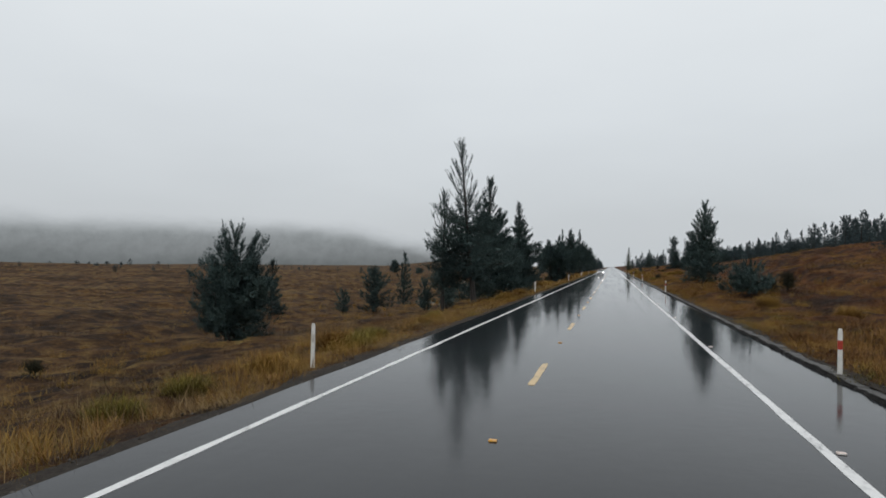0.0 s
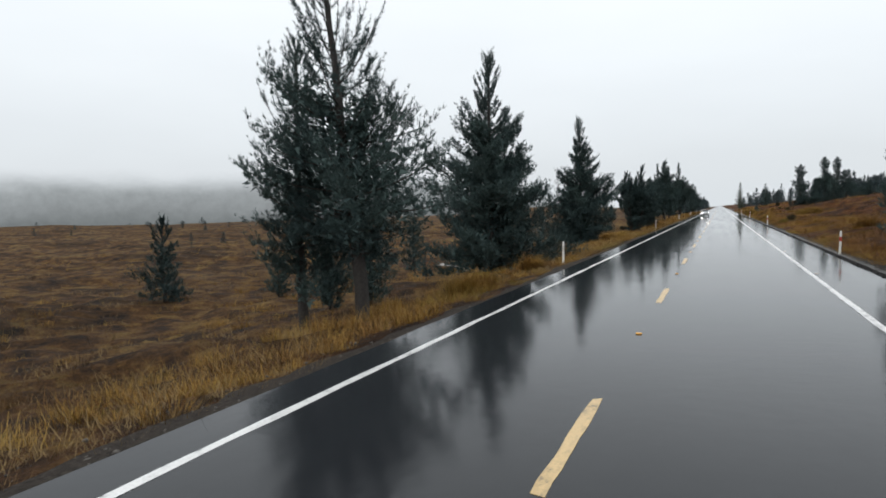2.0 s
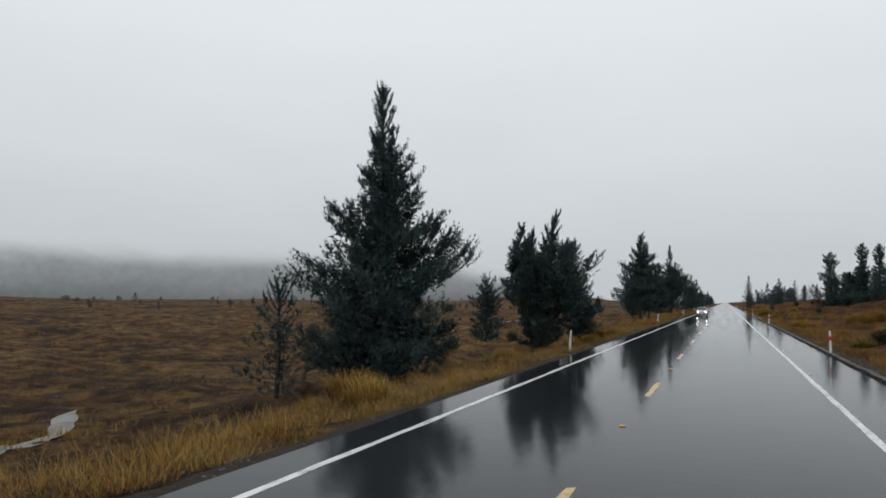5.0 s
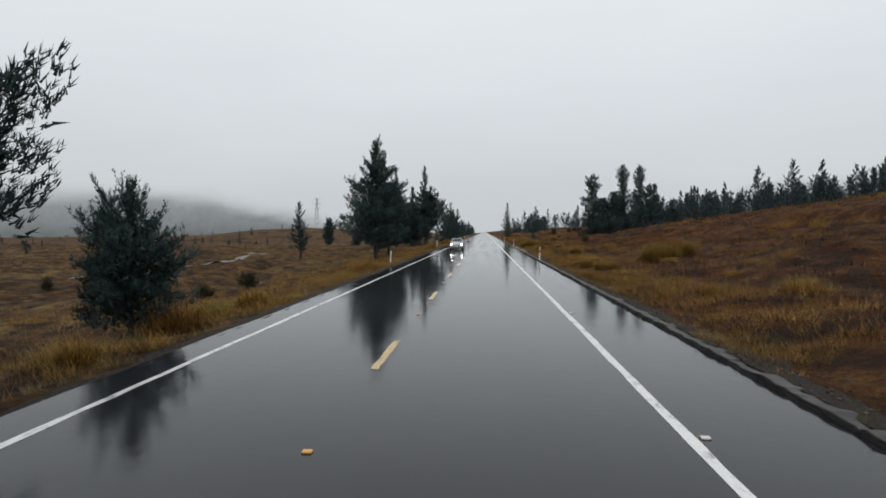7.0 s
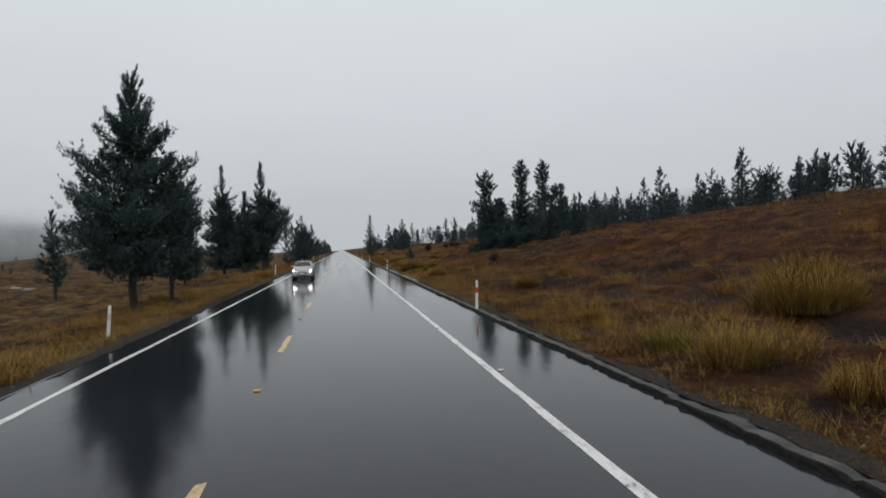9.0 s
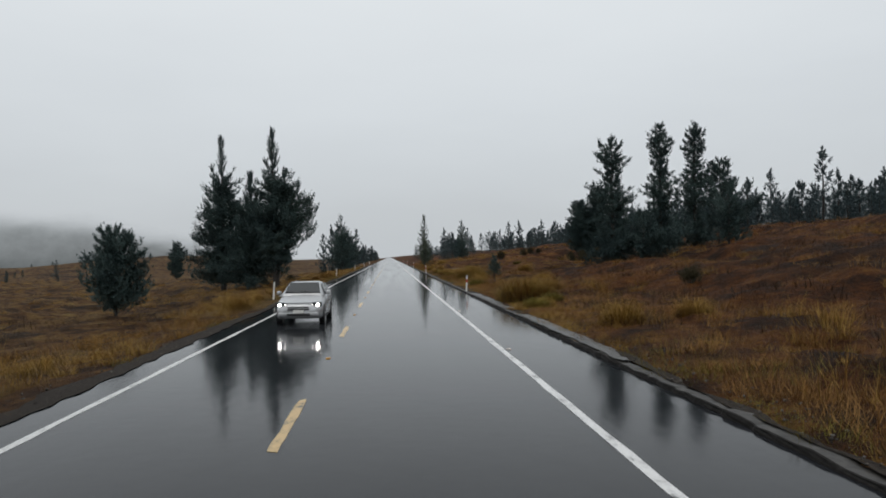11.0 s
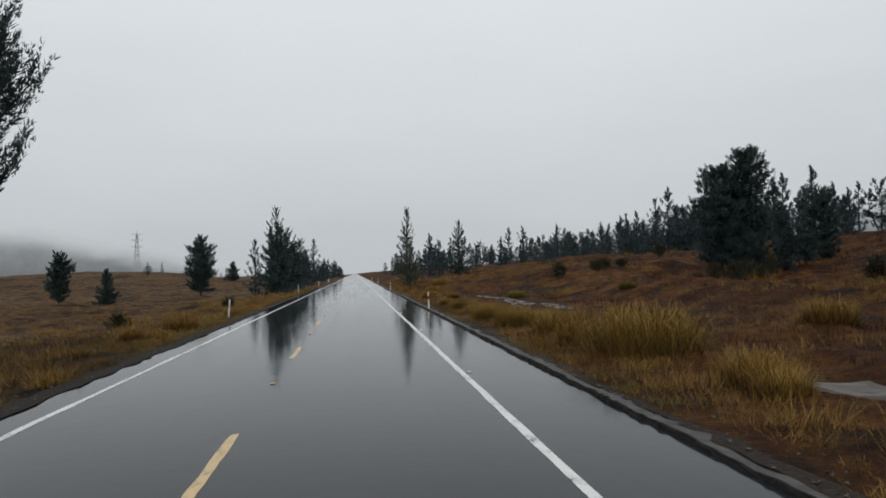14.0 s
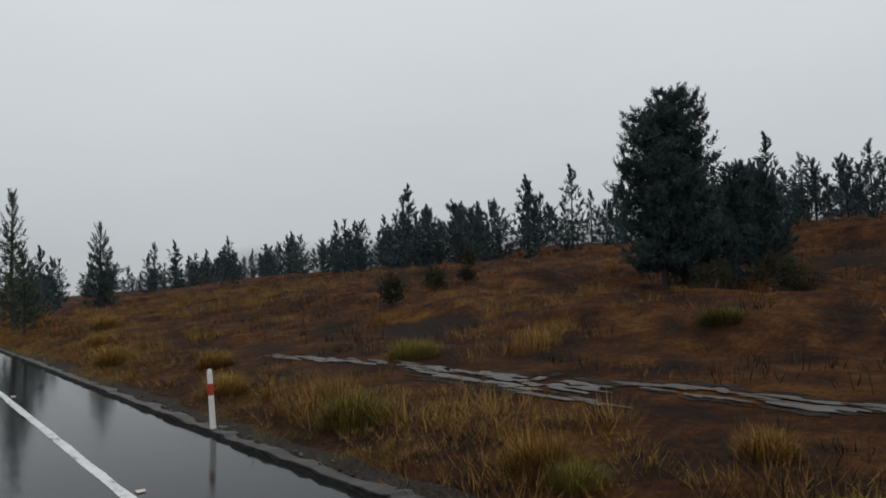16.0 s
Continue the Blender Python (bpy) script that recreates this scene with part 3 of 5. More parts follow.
# ---- marker posts ----
def build_post(band, label):
    root = new("marker_post")
    bm = bmesh.new()
    sec = []
    for z, w, d in ((-0.25, 0.055, 0.035), (0.0, 0.055, 0.035), (0.70, 0.05, 0.032), (1.0, 0.048, 0.03), (1.06, 0.03, 0.02)):
        sec.append([bm.verts.new((math.cos(a) * w, math.sin(a) * d, z)) for a in [radians(22.5 + 45 * i) for i in range(8)]])
    for r0, r1 in zip(sec, sec[1:]):
        for i in range(8):
            bm.faces.new((r0[i], r0[(i + 1) % 8], r1[(i + 1) % 8], r1[i]))
    bm.faces.new(sec[-1])
    part("post", bm, POST_WHITE, root)
    bm = bmesh.new()
    sec = [[bm.verts.new((math.cos(a) * 0.054, math.sin(a) * 0.036, z)) for a in [radians(22.5 + 45 * i) for i in range(8)]] for z in (0.60, 0.80)]
    for i in range(8):
        bm.faces.new((sec[0][i], sec[0][(i + 1) % 8], sec[1][(i + 1) % 8], sec[1][i]))
    part("band", bm, band, root, "reflective band")
    return tagged(root, label, "marker post", "roadside marker posts")


post = build_post(POST_RED, "white roadside marker post with a red band")
pale_post = build_post(POST_PALE, "plain white roadside marker post with a pale band")
POST_Y = (16.7, 66.8, 116.6, 165.9, 216.4, 264.7, 313.0, 362.5, 412.0)
POST_LEFT_Y = (15.3, 64.1, 114.3, 162.8, 214.4, 262.6, 311.0, 360.5, 410.0)
post.location = (4.78, POST_Y[0], 0.03)
pale_post.location = (-7.15, POST_LEFT_Y[0], land(-7.15, POST_LEFT_Y[0]) + 0.02)
for i, y in enumerate(POST_Y):
    if i:
        copy_thing(post, pose(4.74, y, 0.06, random.uniform(-3, 3), random.uniform(-3, 3), random.uniform(-8, 8)))
    if i:
        copy_thing(pale_post, pose(-7.15, POST_LEFT_Y[i], land(-7.15, POST_LEFT_Y[i]) + 0.02, random.uniform(-3, 3), random.uniform(-4, 4), random.uniform(-8, 8)))


# ---- trees ----
def profile(shape, v):
    """How far the crown reaches out at v, from its foot (0) to its tip (1)."""
    if shape == "cone":
        return (1 - v) ** 0.88 * (0.80 + 0.20 * min(1, v * 5)) + 0.03
    if shape == "round":
        return (0.86 + 0.14 * min(1, v * 3)) * math.sqrt(max(0.0, 1 - max(0.0, (v - 0.35) / 0.67) ** 2.4)) + 0.05
    if shape == "column":
        return (0.75 + 0.25 * math.sin(v * 17)) * (1 - 0.55 * v) * min(1, (1.02 - v) * 6)
    if shape == "dome":
        return (0.80 + 0.20 * min(1, v * 2.5)) * math.sqrt(max(0.0, 1 - max(0.0, (v - 0.45) / 0.56) ** 2.2)) + 0.04
    if shape == "crowd":
        return float(np.interp(v, (0, 0.15, 0.34, 0.50, 0.60, 0.70, 1), (0.42, 0.50, 0.90, 1.0, 0.55, 0.20, 0.05)))
    if shape == "torch":
        return float(np.interp(v, (0, 0.15, 0.32, 0.48, 0.62, 0.78, 1), (0.50, 0.80, 1.0, 0.82, 0.50, 0.26, 0.03)))
    if shape == "skirt":
        return float(np.interp(v, (0, 0.12, 0.35, 0.6, 0.8, 1), (0.92, 1.0, 0.85, 0.48, 0.21, 0.03)))
    if shape == "vase":
        return (0.45 + 0.6 * min(1, v / 0.55)) * min(1, (1.02 - v) * 2.2)
    return math.sin(math.pi * min(1, 0.14 + 0.85 * v) ** 0.85) ** 0.85 * 0.95 + 0.04


def tree_parts(seed, height, width, clear=0.08, leaders=1, shape="cone", dense=1.0, needle=0.27, per=6, spire=0.0, splay=0.25, arms=(), limbs=True, few=1.0, open_from=0.6, slim=0.09, lean=0.0, fill=1.0, core=1.0):
    """Corners and triangles of a conifer's wood and crown: limbs carry side shoots that turn up at their tips."""
    rng = np.random.default_rng(seed)
    wood, tp, tw, tz = [], [], [], []
    fp, fw, fz = [], [], []
    cp, cw, cz = [], [], []
    lead = [(0.0, 0.0, height, width * 0.5)]
    a0 = rng.uniform(0, 6.28)
    for j in range(1, leaders):
        a = a0 + j * 6.28 / max(1, leaders - 1) + rng.normal() * 0.25
        off = width * splay * rng.uniform(0.75, 1.2)
        lead.append((off * math.cos(a), off * math.sin(a), height * rng.uniform(0.76 if shape == "crowd" else 0.68, 0.96), width * (rng.uniform(0.085, 0.125) if shape == "crowd" else rng.uniform(0.22, 0.32))))
    up = np.array([0, 0, 1.0])

    def shoots(q, d, sl, size, tight):
        """Needle tufts along shoots that start at q and turn up towards their tips."""
        for g in (0.08, 0.26, 0.44, 0.62, 0.80, 0.96) if tight else (0.12, 0.42, 0.72, 1.0):
            k = q + d * (sl * g)[:, None] + up * (0.34 * sl * g * g)[:, None]
            tp.append(k + rng.normal(size=k.shape) * (0.012 if tight else 0.035))
            tw.append(unit(d * (1.3 if tight else 0.8) + up * (0.2 + 0.9 * g)))
            tz.append(size * rng.uniform(0.75, 1.15, len(q)) * (1.10 - 0.35 * g))

    def limb(c, az, rise, ln, v, airy=0.0):
        s = np.linspace(0, 1, 6)
        level = np.array([math.cos(az), math.sin(az), 0.0])
        side = np.array([-math.sin(az), math.cos(az), 0.0])
        out = s * ln * math.cos(rise) * (1 - 0.16 * airy * s)
        pts = c + np.outer(out, level) + np.outer(math.sin(rise) * s * ln * 0.8 + (0.08 + 0.20 * v + 0.42 * airy) * s ** 2.0 * ln - 0.06 * ln * s, up)
        if limbs and ln > 0.6:
            wood.append(np.concatenate([pts, (0.0085 * ln + 0.007) * (1 - 0.85 * s)[:, None] + 0.004], 1))
        loose = 1 - airy
        m = max(2, int((1.8 + 2.8 * ln + 1.7 * ln * ln) * dense * (0.55 + 0.45 * loose)))
        w = 1 - (0.86 - 0.16 * airy) * rng.uniform(0, 1, m) ** 1.25
        w[0] = 1.0
        q = np.stack([np.interp(w, s, pts[:, i]) for i in range(3)], 1)
        q += rng.normal(size=(m, 3)) * 0.045 * ln * loose
        turn = rng.normal(size=m) * (0.9 - 0.35 * airy)
        d = np.cos(turn)[:, None] * level + np.sin(turn)[:, None] * side + up * (0.15 + (0.35 if shape in ("round", "column") else 0.6) * v + 0.8 * airy + rng.uniform(0, 0.5, m))[:, None]
        d = unit(d)
        sl = (0.20 + 0.15 * ln + 0.16 * airy) * rng.uniform(0.55, 1.25, m) * (1.25 - 0.45 * w)
        shoots(q, d, sl, needle * (1 - 0.33 * airy), airy > 0.4)
        if airy > 0.4:
            k = np.stack([np.interp(np.linspace(0.1, 1, 9), s, pts[:, i]) for i in range(3)], 1)
            tp.append(k)
            tw.append(unit(np.gradient(k, axis=0) + 1e-6))
            tz.append(np.full(9, needle * 0.62))
            return
        f = max(2, int((2.4 + 4.2 * ln + 2.6 * ln * ln) * dense))
        fw_ = rng.uniform(0.15, 0.92, f)
        k = np.stack([np.interp(fw_, s, pts[:, i]) for i in range(3)], 1) + rng.normal(size=(f, 3)) * (0.11 - 0.05 * fw_)[:, None] * ln
        fp.append(k)
        fw.append(unit(level + 0.4 * up + rng.normal(size=(f, 3)) * 0.5))
        fz.append(np.full(f, needle * fill))
        # the close-packed inner boughs that let no light through
        f = max(1, int((1.2 + 2.0 * ln + 0.5 * ln * ln) * core * (1 - airy)))
        fw_ = rng.uniform(0.0, 0.74, f)
        k = np.stack([np.interp(fw_, s, pts[:, i]) for i in range(3)], 1) + rng.normal(size=(f, 3)) * 0.09 * ln
        cp.append(k)
        cw.append(unit(0.7 * level + 0.6 * up + rng.normal(size=(f, 3)) * 0.6))
        cz.append(np.full(f, min(0.32, 0.15 + 0.07 * ln)))

    for j, (lx, ly, h, rad) in enumerate(lead):
        k = 12
        t = np.linspace(0, 1, k)
        wob = 0.010 * h * np.cumsum(rng.normal(size=(k, 2)), 0) * 0.35
        bend = np.minimum(1, 0.12 + t * 1.5) if j else t * 0
        tr = (0.016 * height + 0.03) * (0.7 if j else 1)
        trunk = np.stack([lx * bend + wob[:, 0], ly * bend + wob[:, 1], t * h * 0.985 - 0.25 * (t == 0), tr * (1 - t) ** 0.8 + 0.012], 1)
        wood.append(trunk)
        lo = clear if j == 0 else max(clear, 0.45 if shape == "crowd" else 0.30)
        n = int((20 + 7 * h * (1 - lo)) * few * (1 if j == 0 else 0.6))
        kind = shape if j == 0 else "cone"
        for i in range(n):
            v = ((i + rng.uniform(0, 1)) / n) ** 0.95
            u = lo + (1 - lo) * v
            pr = profile(kind, v)
            if spire and j == 0 and v > 1 - spire:
                pr = min(pr, 0.13 * (1 - v) / spire + 0.025)
            az = i * 2.399 + rng.normal() * 0.4
            lobes = 0.88 + 0.10 * math.sin(az * 2 + seed) + 0.13 * math.sin(az * 3 + v * 9 + seed * 1.7)
            if kind == "dome":
                ln = rad * pr * (0.94 + 0.08 * math.sin(az * 3 + v * 7)) * rng.uniform(0.72, 1.04) + 0.10
                rise = radians(-4 + 10 * v + rng.normal() * 6)
            else:
                ln = rad * pr * lobes * (rng.uniform(0.50, 1.12) if rng.uniform() > (0.05 if v < open_from else 0.16) else rng.uniform(1.05, 1.28)) + 0.10
                rise = radians(2 + (24 if kind in ("round", "column") else 46) * v ** 1.15 + rng.normal() * 8)
            airy = max(0.0, min(1.0, (v - open_from) / 0.22)) * (1 if j == 0 else 0.85)
            if airy > 0.4 and rng.uniform() < 0.22 * airy:
                continue
            z0 = u * h
            c = np.array([np.interp(z0, trunk[:, 2], trunk[:, 0]), np.interp(z0, trunk[:, 2], trunk[:, 1]), z0])
            limb(c, az, rise, ln, v, airy)
        top = np.array([[trunk[-1, 0], trunk[-1, 1], h * g] for g in np.linspace(0.88, 0.985, 12)])
        tp.append(top)
        tw.append(np.repeat([[0, 0, 1.0]], 12, 0))
        tz.append(np.full(12, needle * 0.8))
    for u, az, ln, rise in arms:
        for k in range(8):
            limb(np.array([0, 0, u * height + k * 0.06 * ln]), radians(az) + rng.normal() * 0.10, radians(rise + k * 2), ln * (1 - 0.07 * k), 0.45, 0.5)
    tp, tw, tz = np.concatenate(tp), np.concatenate(tw), np.concatenate(tz)
    low = tp[:, 2] > 0.10
    co, tr = spiky(rng, tp[low], tw[low], tz[low], per, 0.58, slim)
    fp, fw, fz = np.concatenate(fp), np.concatenate(fw), np.concatenate(fz)
    low = fp[:, 2] > 0.15
    co2, tr2 = spiky(rng, fp[low], fw[low], fz[low], max(2, per - 4), 0.9, 0.13)
    cp, cw, cz = np.concatenate(cp), np.concatenate(cw), np.concatenate(cz)
    low = cp[:, 2] > 0.3
    co3, tr3 = spiky(rng, cp[low], cw[low], cz[low], 5, 0.9, 0.24, 0.4)
    wc, wt = tubes(wood, 5 if limbs else 4)
    co, tr = np.concatenate([co, co2, co3]), np.concatenate([tr, tr2 + len(co), tr3 + len(co) + len(co2)])
    if lean:
        wc[:, 0] += lean * wc[:, 2] / height
        co[:, 0] += lean * co[:, 2] / height
    return wc, wt, co, tr


def build_tree(seed, height, width, label, name="pine_tree", leaf=None, group="roadside conifers", **more):
    wc, wt, co, tr = tree_parts(seed, height, width, **more)
    root = new(name)
    for nm, c, t, mat in (("trunk", wc, wt, BARK), ("crown", co, tr, leaf or NEEDLES)):
        ob = new(nm, tri_mesh(nm, c, t, mat))
        ob.parent = root
    return tagged(root, label, "tree", group)


def plant(x, y, top, width, seed, label, **more):
    z = land(x, y)
    ob = build_tree(seed, top - z, width, label, **more)
    ob.location = (x, y, z)
    return ob


TALL = "tall dark green conifer with upswept branches beside the road"
# downhill side, in the order in which the road passes them
plant(-25.3, 42.0, 4.0, 6.4, 11, "broad dark conifer standing in brown moor grass", shape="egg", clear=0.01, leaders=3, dense=1.15, open_from=0.62, few=1.55)
plant(-37.2, 69.3, 2.1, 4.2, 12, "slim young conifer in the brown field", clear=0.02)
plant(-30.2, 73.3, -1.4, 1.8, 13, "small dark conical conifer in the field", clear=0.02, shape="egg")
plant(-26.9, 74.3, 1.4, 4.0, 14, "dark egg-shaped young conifer in the field", shape="egg", clear=0.02, open_from=0.85)
plant(-30.6, 98.0, 3.6, 3.6, 15, "dark conical young conifer in the field", clear=0.02)
plant(-10.2, 49.8, 11.3, 7.0, 16, TALL, clear=0.17, dense=1.0, spire=0.10, shape="skirt", open_from=0.36, arms=((0.34, 30, 2.7, 30), (0.22, 190, 3.2, 14)), few=1.4, lean=-1.2, core=0.7, needle=0.21, slim=0.06, per=9)
plant(-12.7, 50.6, 7.6, 4.2, 17, "dark conifer crowded against a taller neighbour", clear=0.20, few=1.3, open_from=0.4, core=0.6, needle=0.21, slim=0.06, per=9)
plant(-14.1, 57.6, 2.1, 2.5, 18, "low bushy dark conifer behind taller trees", shape="egg", clear=0.02, few=1.4, open_from=0.8, needle=0.20, slim=0.07, per=7)
plant(-12.5, 69.4, 10.9, 8.4, 19, TALL, clear=0.0, dense=1.35, shape="skirt", open_from=0.6, few=1.55)
plant(-14.5, 107.6, 11.9, 9.0, 22, "very large bushy dark conifer with a thin bare leader", clear=0.0, dense=1.3, shape="skirt", spire=0.14, open_from=0.66, arms=((0.30, 18, 4.5, 6),), few=1.55)
plant(-10.1, 119.3, 7.0, 6.9, 23, "spreading dark conifer with several upright tops", shape="crowd", leaders=8, clear=0.0, dense=1.45, splay=0.28, open_from=0.58, lean=0.9, few=1.55)
plant(-9.3, 127.7, 3.2, 3.0, 24, "bushy dark conifer on a thin trunk by the verge", shape="egg", clear=0.13, needle=0.20, dense=1.5, open_from=0.7, few=1.9)
plant(-10.7, 177.8, 11.5, 7.8, 25, "tall broad dark conifer on a short bare trunk", clear=0.14, dense=1.5, shape="skirt", open_from=0.74, few=1.55)
plant(-10.2, 183.5, 7.0, 5.0, 26, "dark conifer on a bare trunk in the roadside row", clear=0.16, shape="egg", few=1.4, open_from=0.8)
plant(-28.0, 212.4, 6.5, 3.6, 27, "slim dark conifer on a thin trunk in the field", clear=0.16)
plant(-16.2, 214.1, 3.8, 4.6, 28, "round bushy dark conifer on a short trunk", shape="egg", clear=0.12, few=2.0, open_from=0.85)
plant(-11.0, 238.5, 14.4, 6.2, 29, "tall dark conifer with ragged upswept tops", shape="torch", clear=0.10, dense=1.2, leaders=2, splay=0.16, spire=0.16, open_from=0.58, core=1.5, few=1.4, arms=((0.27, 0, 4.7, 26), (0.33, -12, 4.3, 30), (0.42, -25, 3.3, 38), (0.20, -14, 4.2, 16)))
plant(-14.0, 241.0, 10.6, 7.2, 30, "dark conifer crowded between two taller ones", clear=0.05, spire=0.12, shape="skirt", dense=1.15, few=1.55, core=1.5)
plant(-17.4, 245.0, 14.8, 8.0, 31, "ragged dark conifer with a long thin bare leader", shape="skirt", clear=0.05, spire=0.26, dense=1.15, arms=((0.24, 180, 3.3, 14),), few=1.55, core=1.5)
plant(-9.8, 311.0, 10.6, 6.5, 32, "dark conifer in a roadside clump far along the road", clear=0.06, leaders=2)
plant(-9.9, 322.0, 8.2, 7.0, 33, "dark conifer in a roadside clump far along the road", shape="egg", clear=0.06, leaders=2)
plant(-39.5, 404.0, 12.0, 9.5, 34, "egg-shaped conifer far off in the field", shape="egg", clear=0.06, per=5, dense=0.8, needle=0.42, slim=0.12, core=2.0, open_from=0.8)
plant(-52.0, 522.0, 7.5, 9.0, 35, "conical conifer far off in the field", clear=0.06, per=5, dense=0.8, needle=0.42, slim=0.12, core=2.0, open_from=0.8)
plant(-48.1, 362.0, 3.5, 5.5, 36, "conical conifer far off in the field", clear=0.06, per=5, dense=0.8, needle=0.42, slim=0.12, core=2.0, open_from=0.8)
plant(-60.5, 371.0, 7.0, 6.4, 37, "egg-shaped conifer far off in the field", shape="egg", clear=0.06, per=5, dense=0.8, needle=0.42, slim=0.12, core=2.0, open_from=0.8)
plant(-26.0, 156.0, 4.5, 4.8, 59, "bushy dark conifer standing in the brown field", shape="egg", clear=0.05, few=1.4, open_from=0.75)
plant(-90.0, 275.0, 2.8, 5.2, 60, "dark conifer far off in the field", shape="egg", clear=0.04, per=5, dense=0.8, needle=0.42, slim=0.12, core=2.0, open_from=0.8)
plant(-79.0, 275.0, -0.4, 3.6, 61, "small dark conifer far off in the field", shape="egg", clear=0.04, per=5, dense=0.8, needle=0.42, slim=0.12, core=2.0, open_from=0.8)
plant(-18.6, 105.5, 2.6, 3.4, 38, "sparse half-bare young conifer", clear=0.05, dense=0.22, shape="egg", core=0.0)
plant(-16.1, 57.6, 0.5, 1.6, 39, "small bushy conifer at the verge", clear=0.03, shape="egg")
# uphill side
plant(7.9, 65.3, 8.0, 5.0, 41, "slender dark conifer on the grassy bank", clear=0.04, dense=1.1, spire=0.12, few=1.5, open_from=0.68)
plant(8.8, 49.2, 2.2, 3.8, 42, "low ragged dark conifer on the bank", shape="egg", clear=0.05, leaders=2)
plant(25.0, 234.5, 14.2, 5.4, 43, "tall dark conifer with a knobbly open top", shape="column", clear=0.03, dense=1.1, open_from=0.85, few=1.4)
plant(27.6, 232.6, 14.0, 4.8, 44, "tall dark conifer with a knobbly ragged top", shape="column", clear=0.03, dense=1.1, open_from=0.88, few=1.4)
plant(29.6, 232.0, 10.6, 2.8, 56, "narrow dark conifer crowded beside taller ones", shape="dome", clear=0.25, dense=1.4, open_from=9)
plant(19.1, 230.3, 12.3, 5.6, 45, "tall dark conifer at the edge of a clump", shape="column", clear=0.03, spire=0.1, open_from=0.8, dense=1.1, few=1.4)
plant(21.4, 229.0, 5.2, 6.2, 40, "low dense dark conifer at the foot of a clump", shape="egg", clear=0.02)
plant(25.6, 222.7, 7.3, 4.6, 46, "dark bushy conifer on the slope", shape="egg", clear=0.06)
plant(28.0, 270.8, 10.0, 3.8, 47, "broad dark conifer with a rounded dense crown", shape="dome", clear=0.10, dense=1.5, open_from=9, few=1.5)
plant(30.4, 271.3, 11.5, 3.9, 48, "taller broad dark conifer with a rounded dense crown", shape="dome", clear=0.08, dense=1.5, open_from=9, few=1.5)
plant(29.6, 269.0, 4.6, 3.4, 57, "low dense dark conifer under rounded taller ones", shape="egg", clear=0.0, dense=1.2, open_from=9)
plant(33.4, 268.6, 4.4, 3.0, 58, "low dense dark conifer under rounded taller ones", shape="egg", clear=0.0, dense=1.2, open_from=9)
plant(37.5, 272.0, 8.5, 2.2, 62, "narrow dark conifer with a dense blunt crown", shape="dome", clear=0.06, dense=1.4, open_from=9, few=1.4)
plant(30.6, 267.0, 6.6, 1.9, 63, "narrow bushy dark conifer in front of taller ones", shape="egg", clear=0.0, dense=1.3, open_from=0.8, few=1.5)
plant(6.9, 310.2, 10.4, 4.6, 49, "open feathery grey-green conifer near the road", leaf=NEEDLES_LIGHT, clear=0.08, dense=0.6, spire=0.1)
plant(6.7, 303.0, 5.6, 3.4, 50, "open feathery young conifer near the road", leaf=NEEDLES_LIGHT, clear=0.08, dense=0.6)
plant(16.5, 328.6, 10.2, 5.2, 51, "dark conical conifer on the slope", clear=0.06)
plant(8.7, 230.2, 2.2, 0.95, 52, "thin young pine sapling in brown grass", clear=0.30, needle=0.15, dense=1.5, few=1.3, open_from=0.7, core=0.6)
plant(37.0, 246.0, 8.6, 4.4, 53, "dark conifer on the slope behind a clump", per=7)
plant(38.5, 262.0, 7.6, 3.6, 54, "slim dark conifer on the slope", per=7)
plant(36.0, 258.0, 6.2, 4.6, 55, "bushy dark conifer on the slope", shape="egg", per=7)

# far trees: a few kinds, repeated; those too far off to tell apart are joined into woods
KINDS = ((8.0, 5.2, "cone", 1), (6.5, 5.2, "egg", 2), (9.5, 5.4, "cone", 1), (5.6, 4.2, "cone", 1), (7.5, 6.4, "cone", 3), (7.0, 4.0, "cone", 1))
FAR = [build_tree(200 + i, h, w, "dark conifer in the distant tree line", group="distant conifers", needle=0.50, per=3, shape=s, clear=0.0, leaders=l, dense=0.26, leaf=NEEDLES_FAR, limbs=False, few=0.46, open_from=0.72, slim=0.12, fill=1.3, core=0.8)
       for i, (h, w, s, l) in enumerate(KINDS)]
WOOD_KINDS = [tree_parts(220 + i, h, w, needle=0.62, per=3, shape=s, clear=0.0, leaders=l, dense=0.16, limbs=False, few=0.32, open_from=0.72, slim=0.13, fill=1.3, core=0.8) for i, (h, w, s, l) in enumerate(KINDS)]
far_rng = random.Random(77)
far_used = set()
woods = []


def far_tree(x, y, size=1.0, single=True):
    k = far_rng.randrange(len(FAR))
    s = size * far_rng.uniform(0.7, 1.3)
    m = pose(x, y, land(x, y) - 0.15, 0, 0, far_rng.uniform(0, 360))
    if not single:
        woods.append((k, m @ Matrix.Scale(s, 4)))
        return
    if k not in far_used:
        far_used.add(k)
        FAR[k].matrix_basis = m
        FAR[k].scale = (s, s, s)
        return
    ob = copy_thing(FAR[k], m)
    ob.scale = (s, s, s)


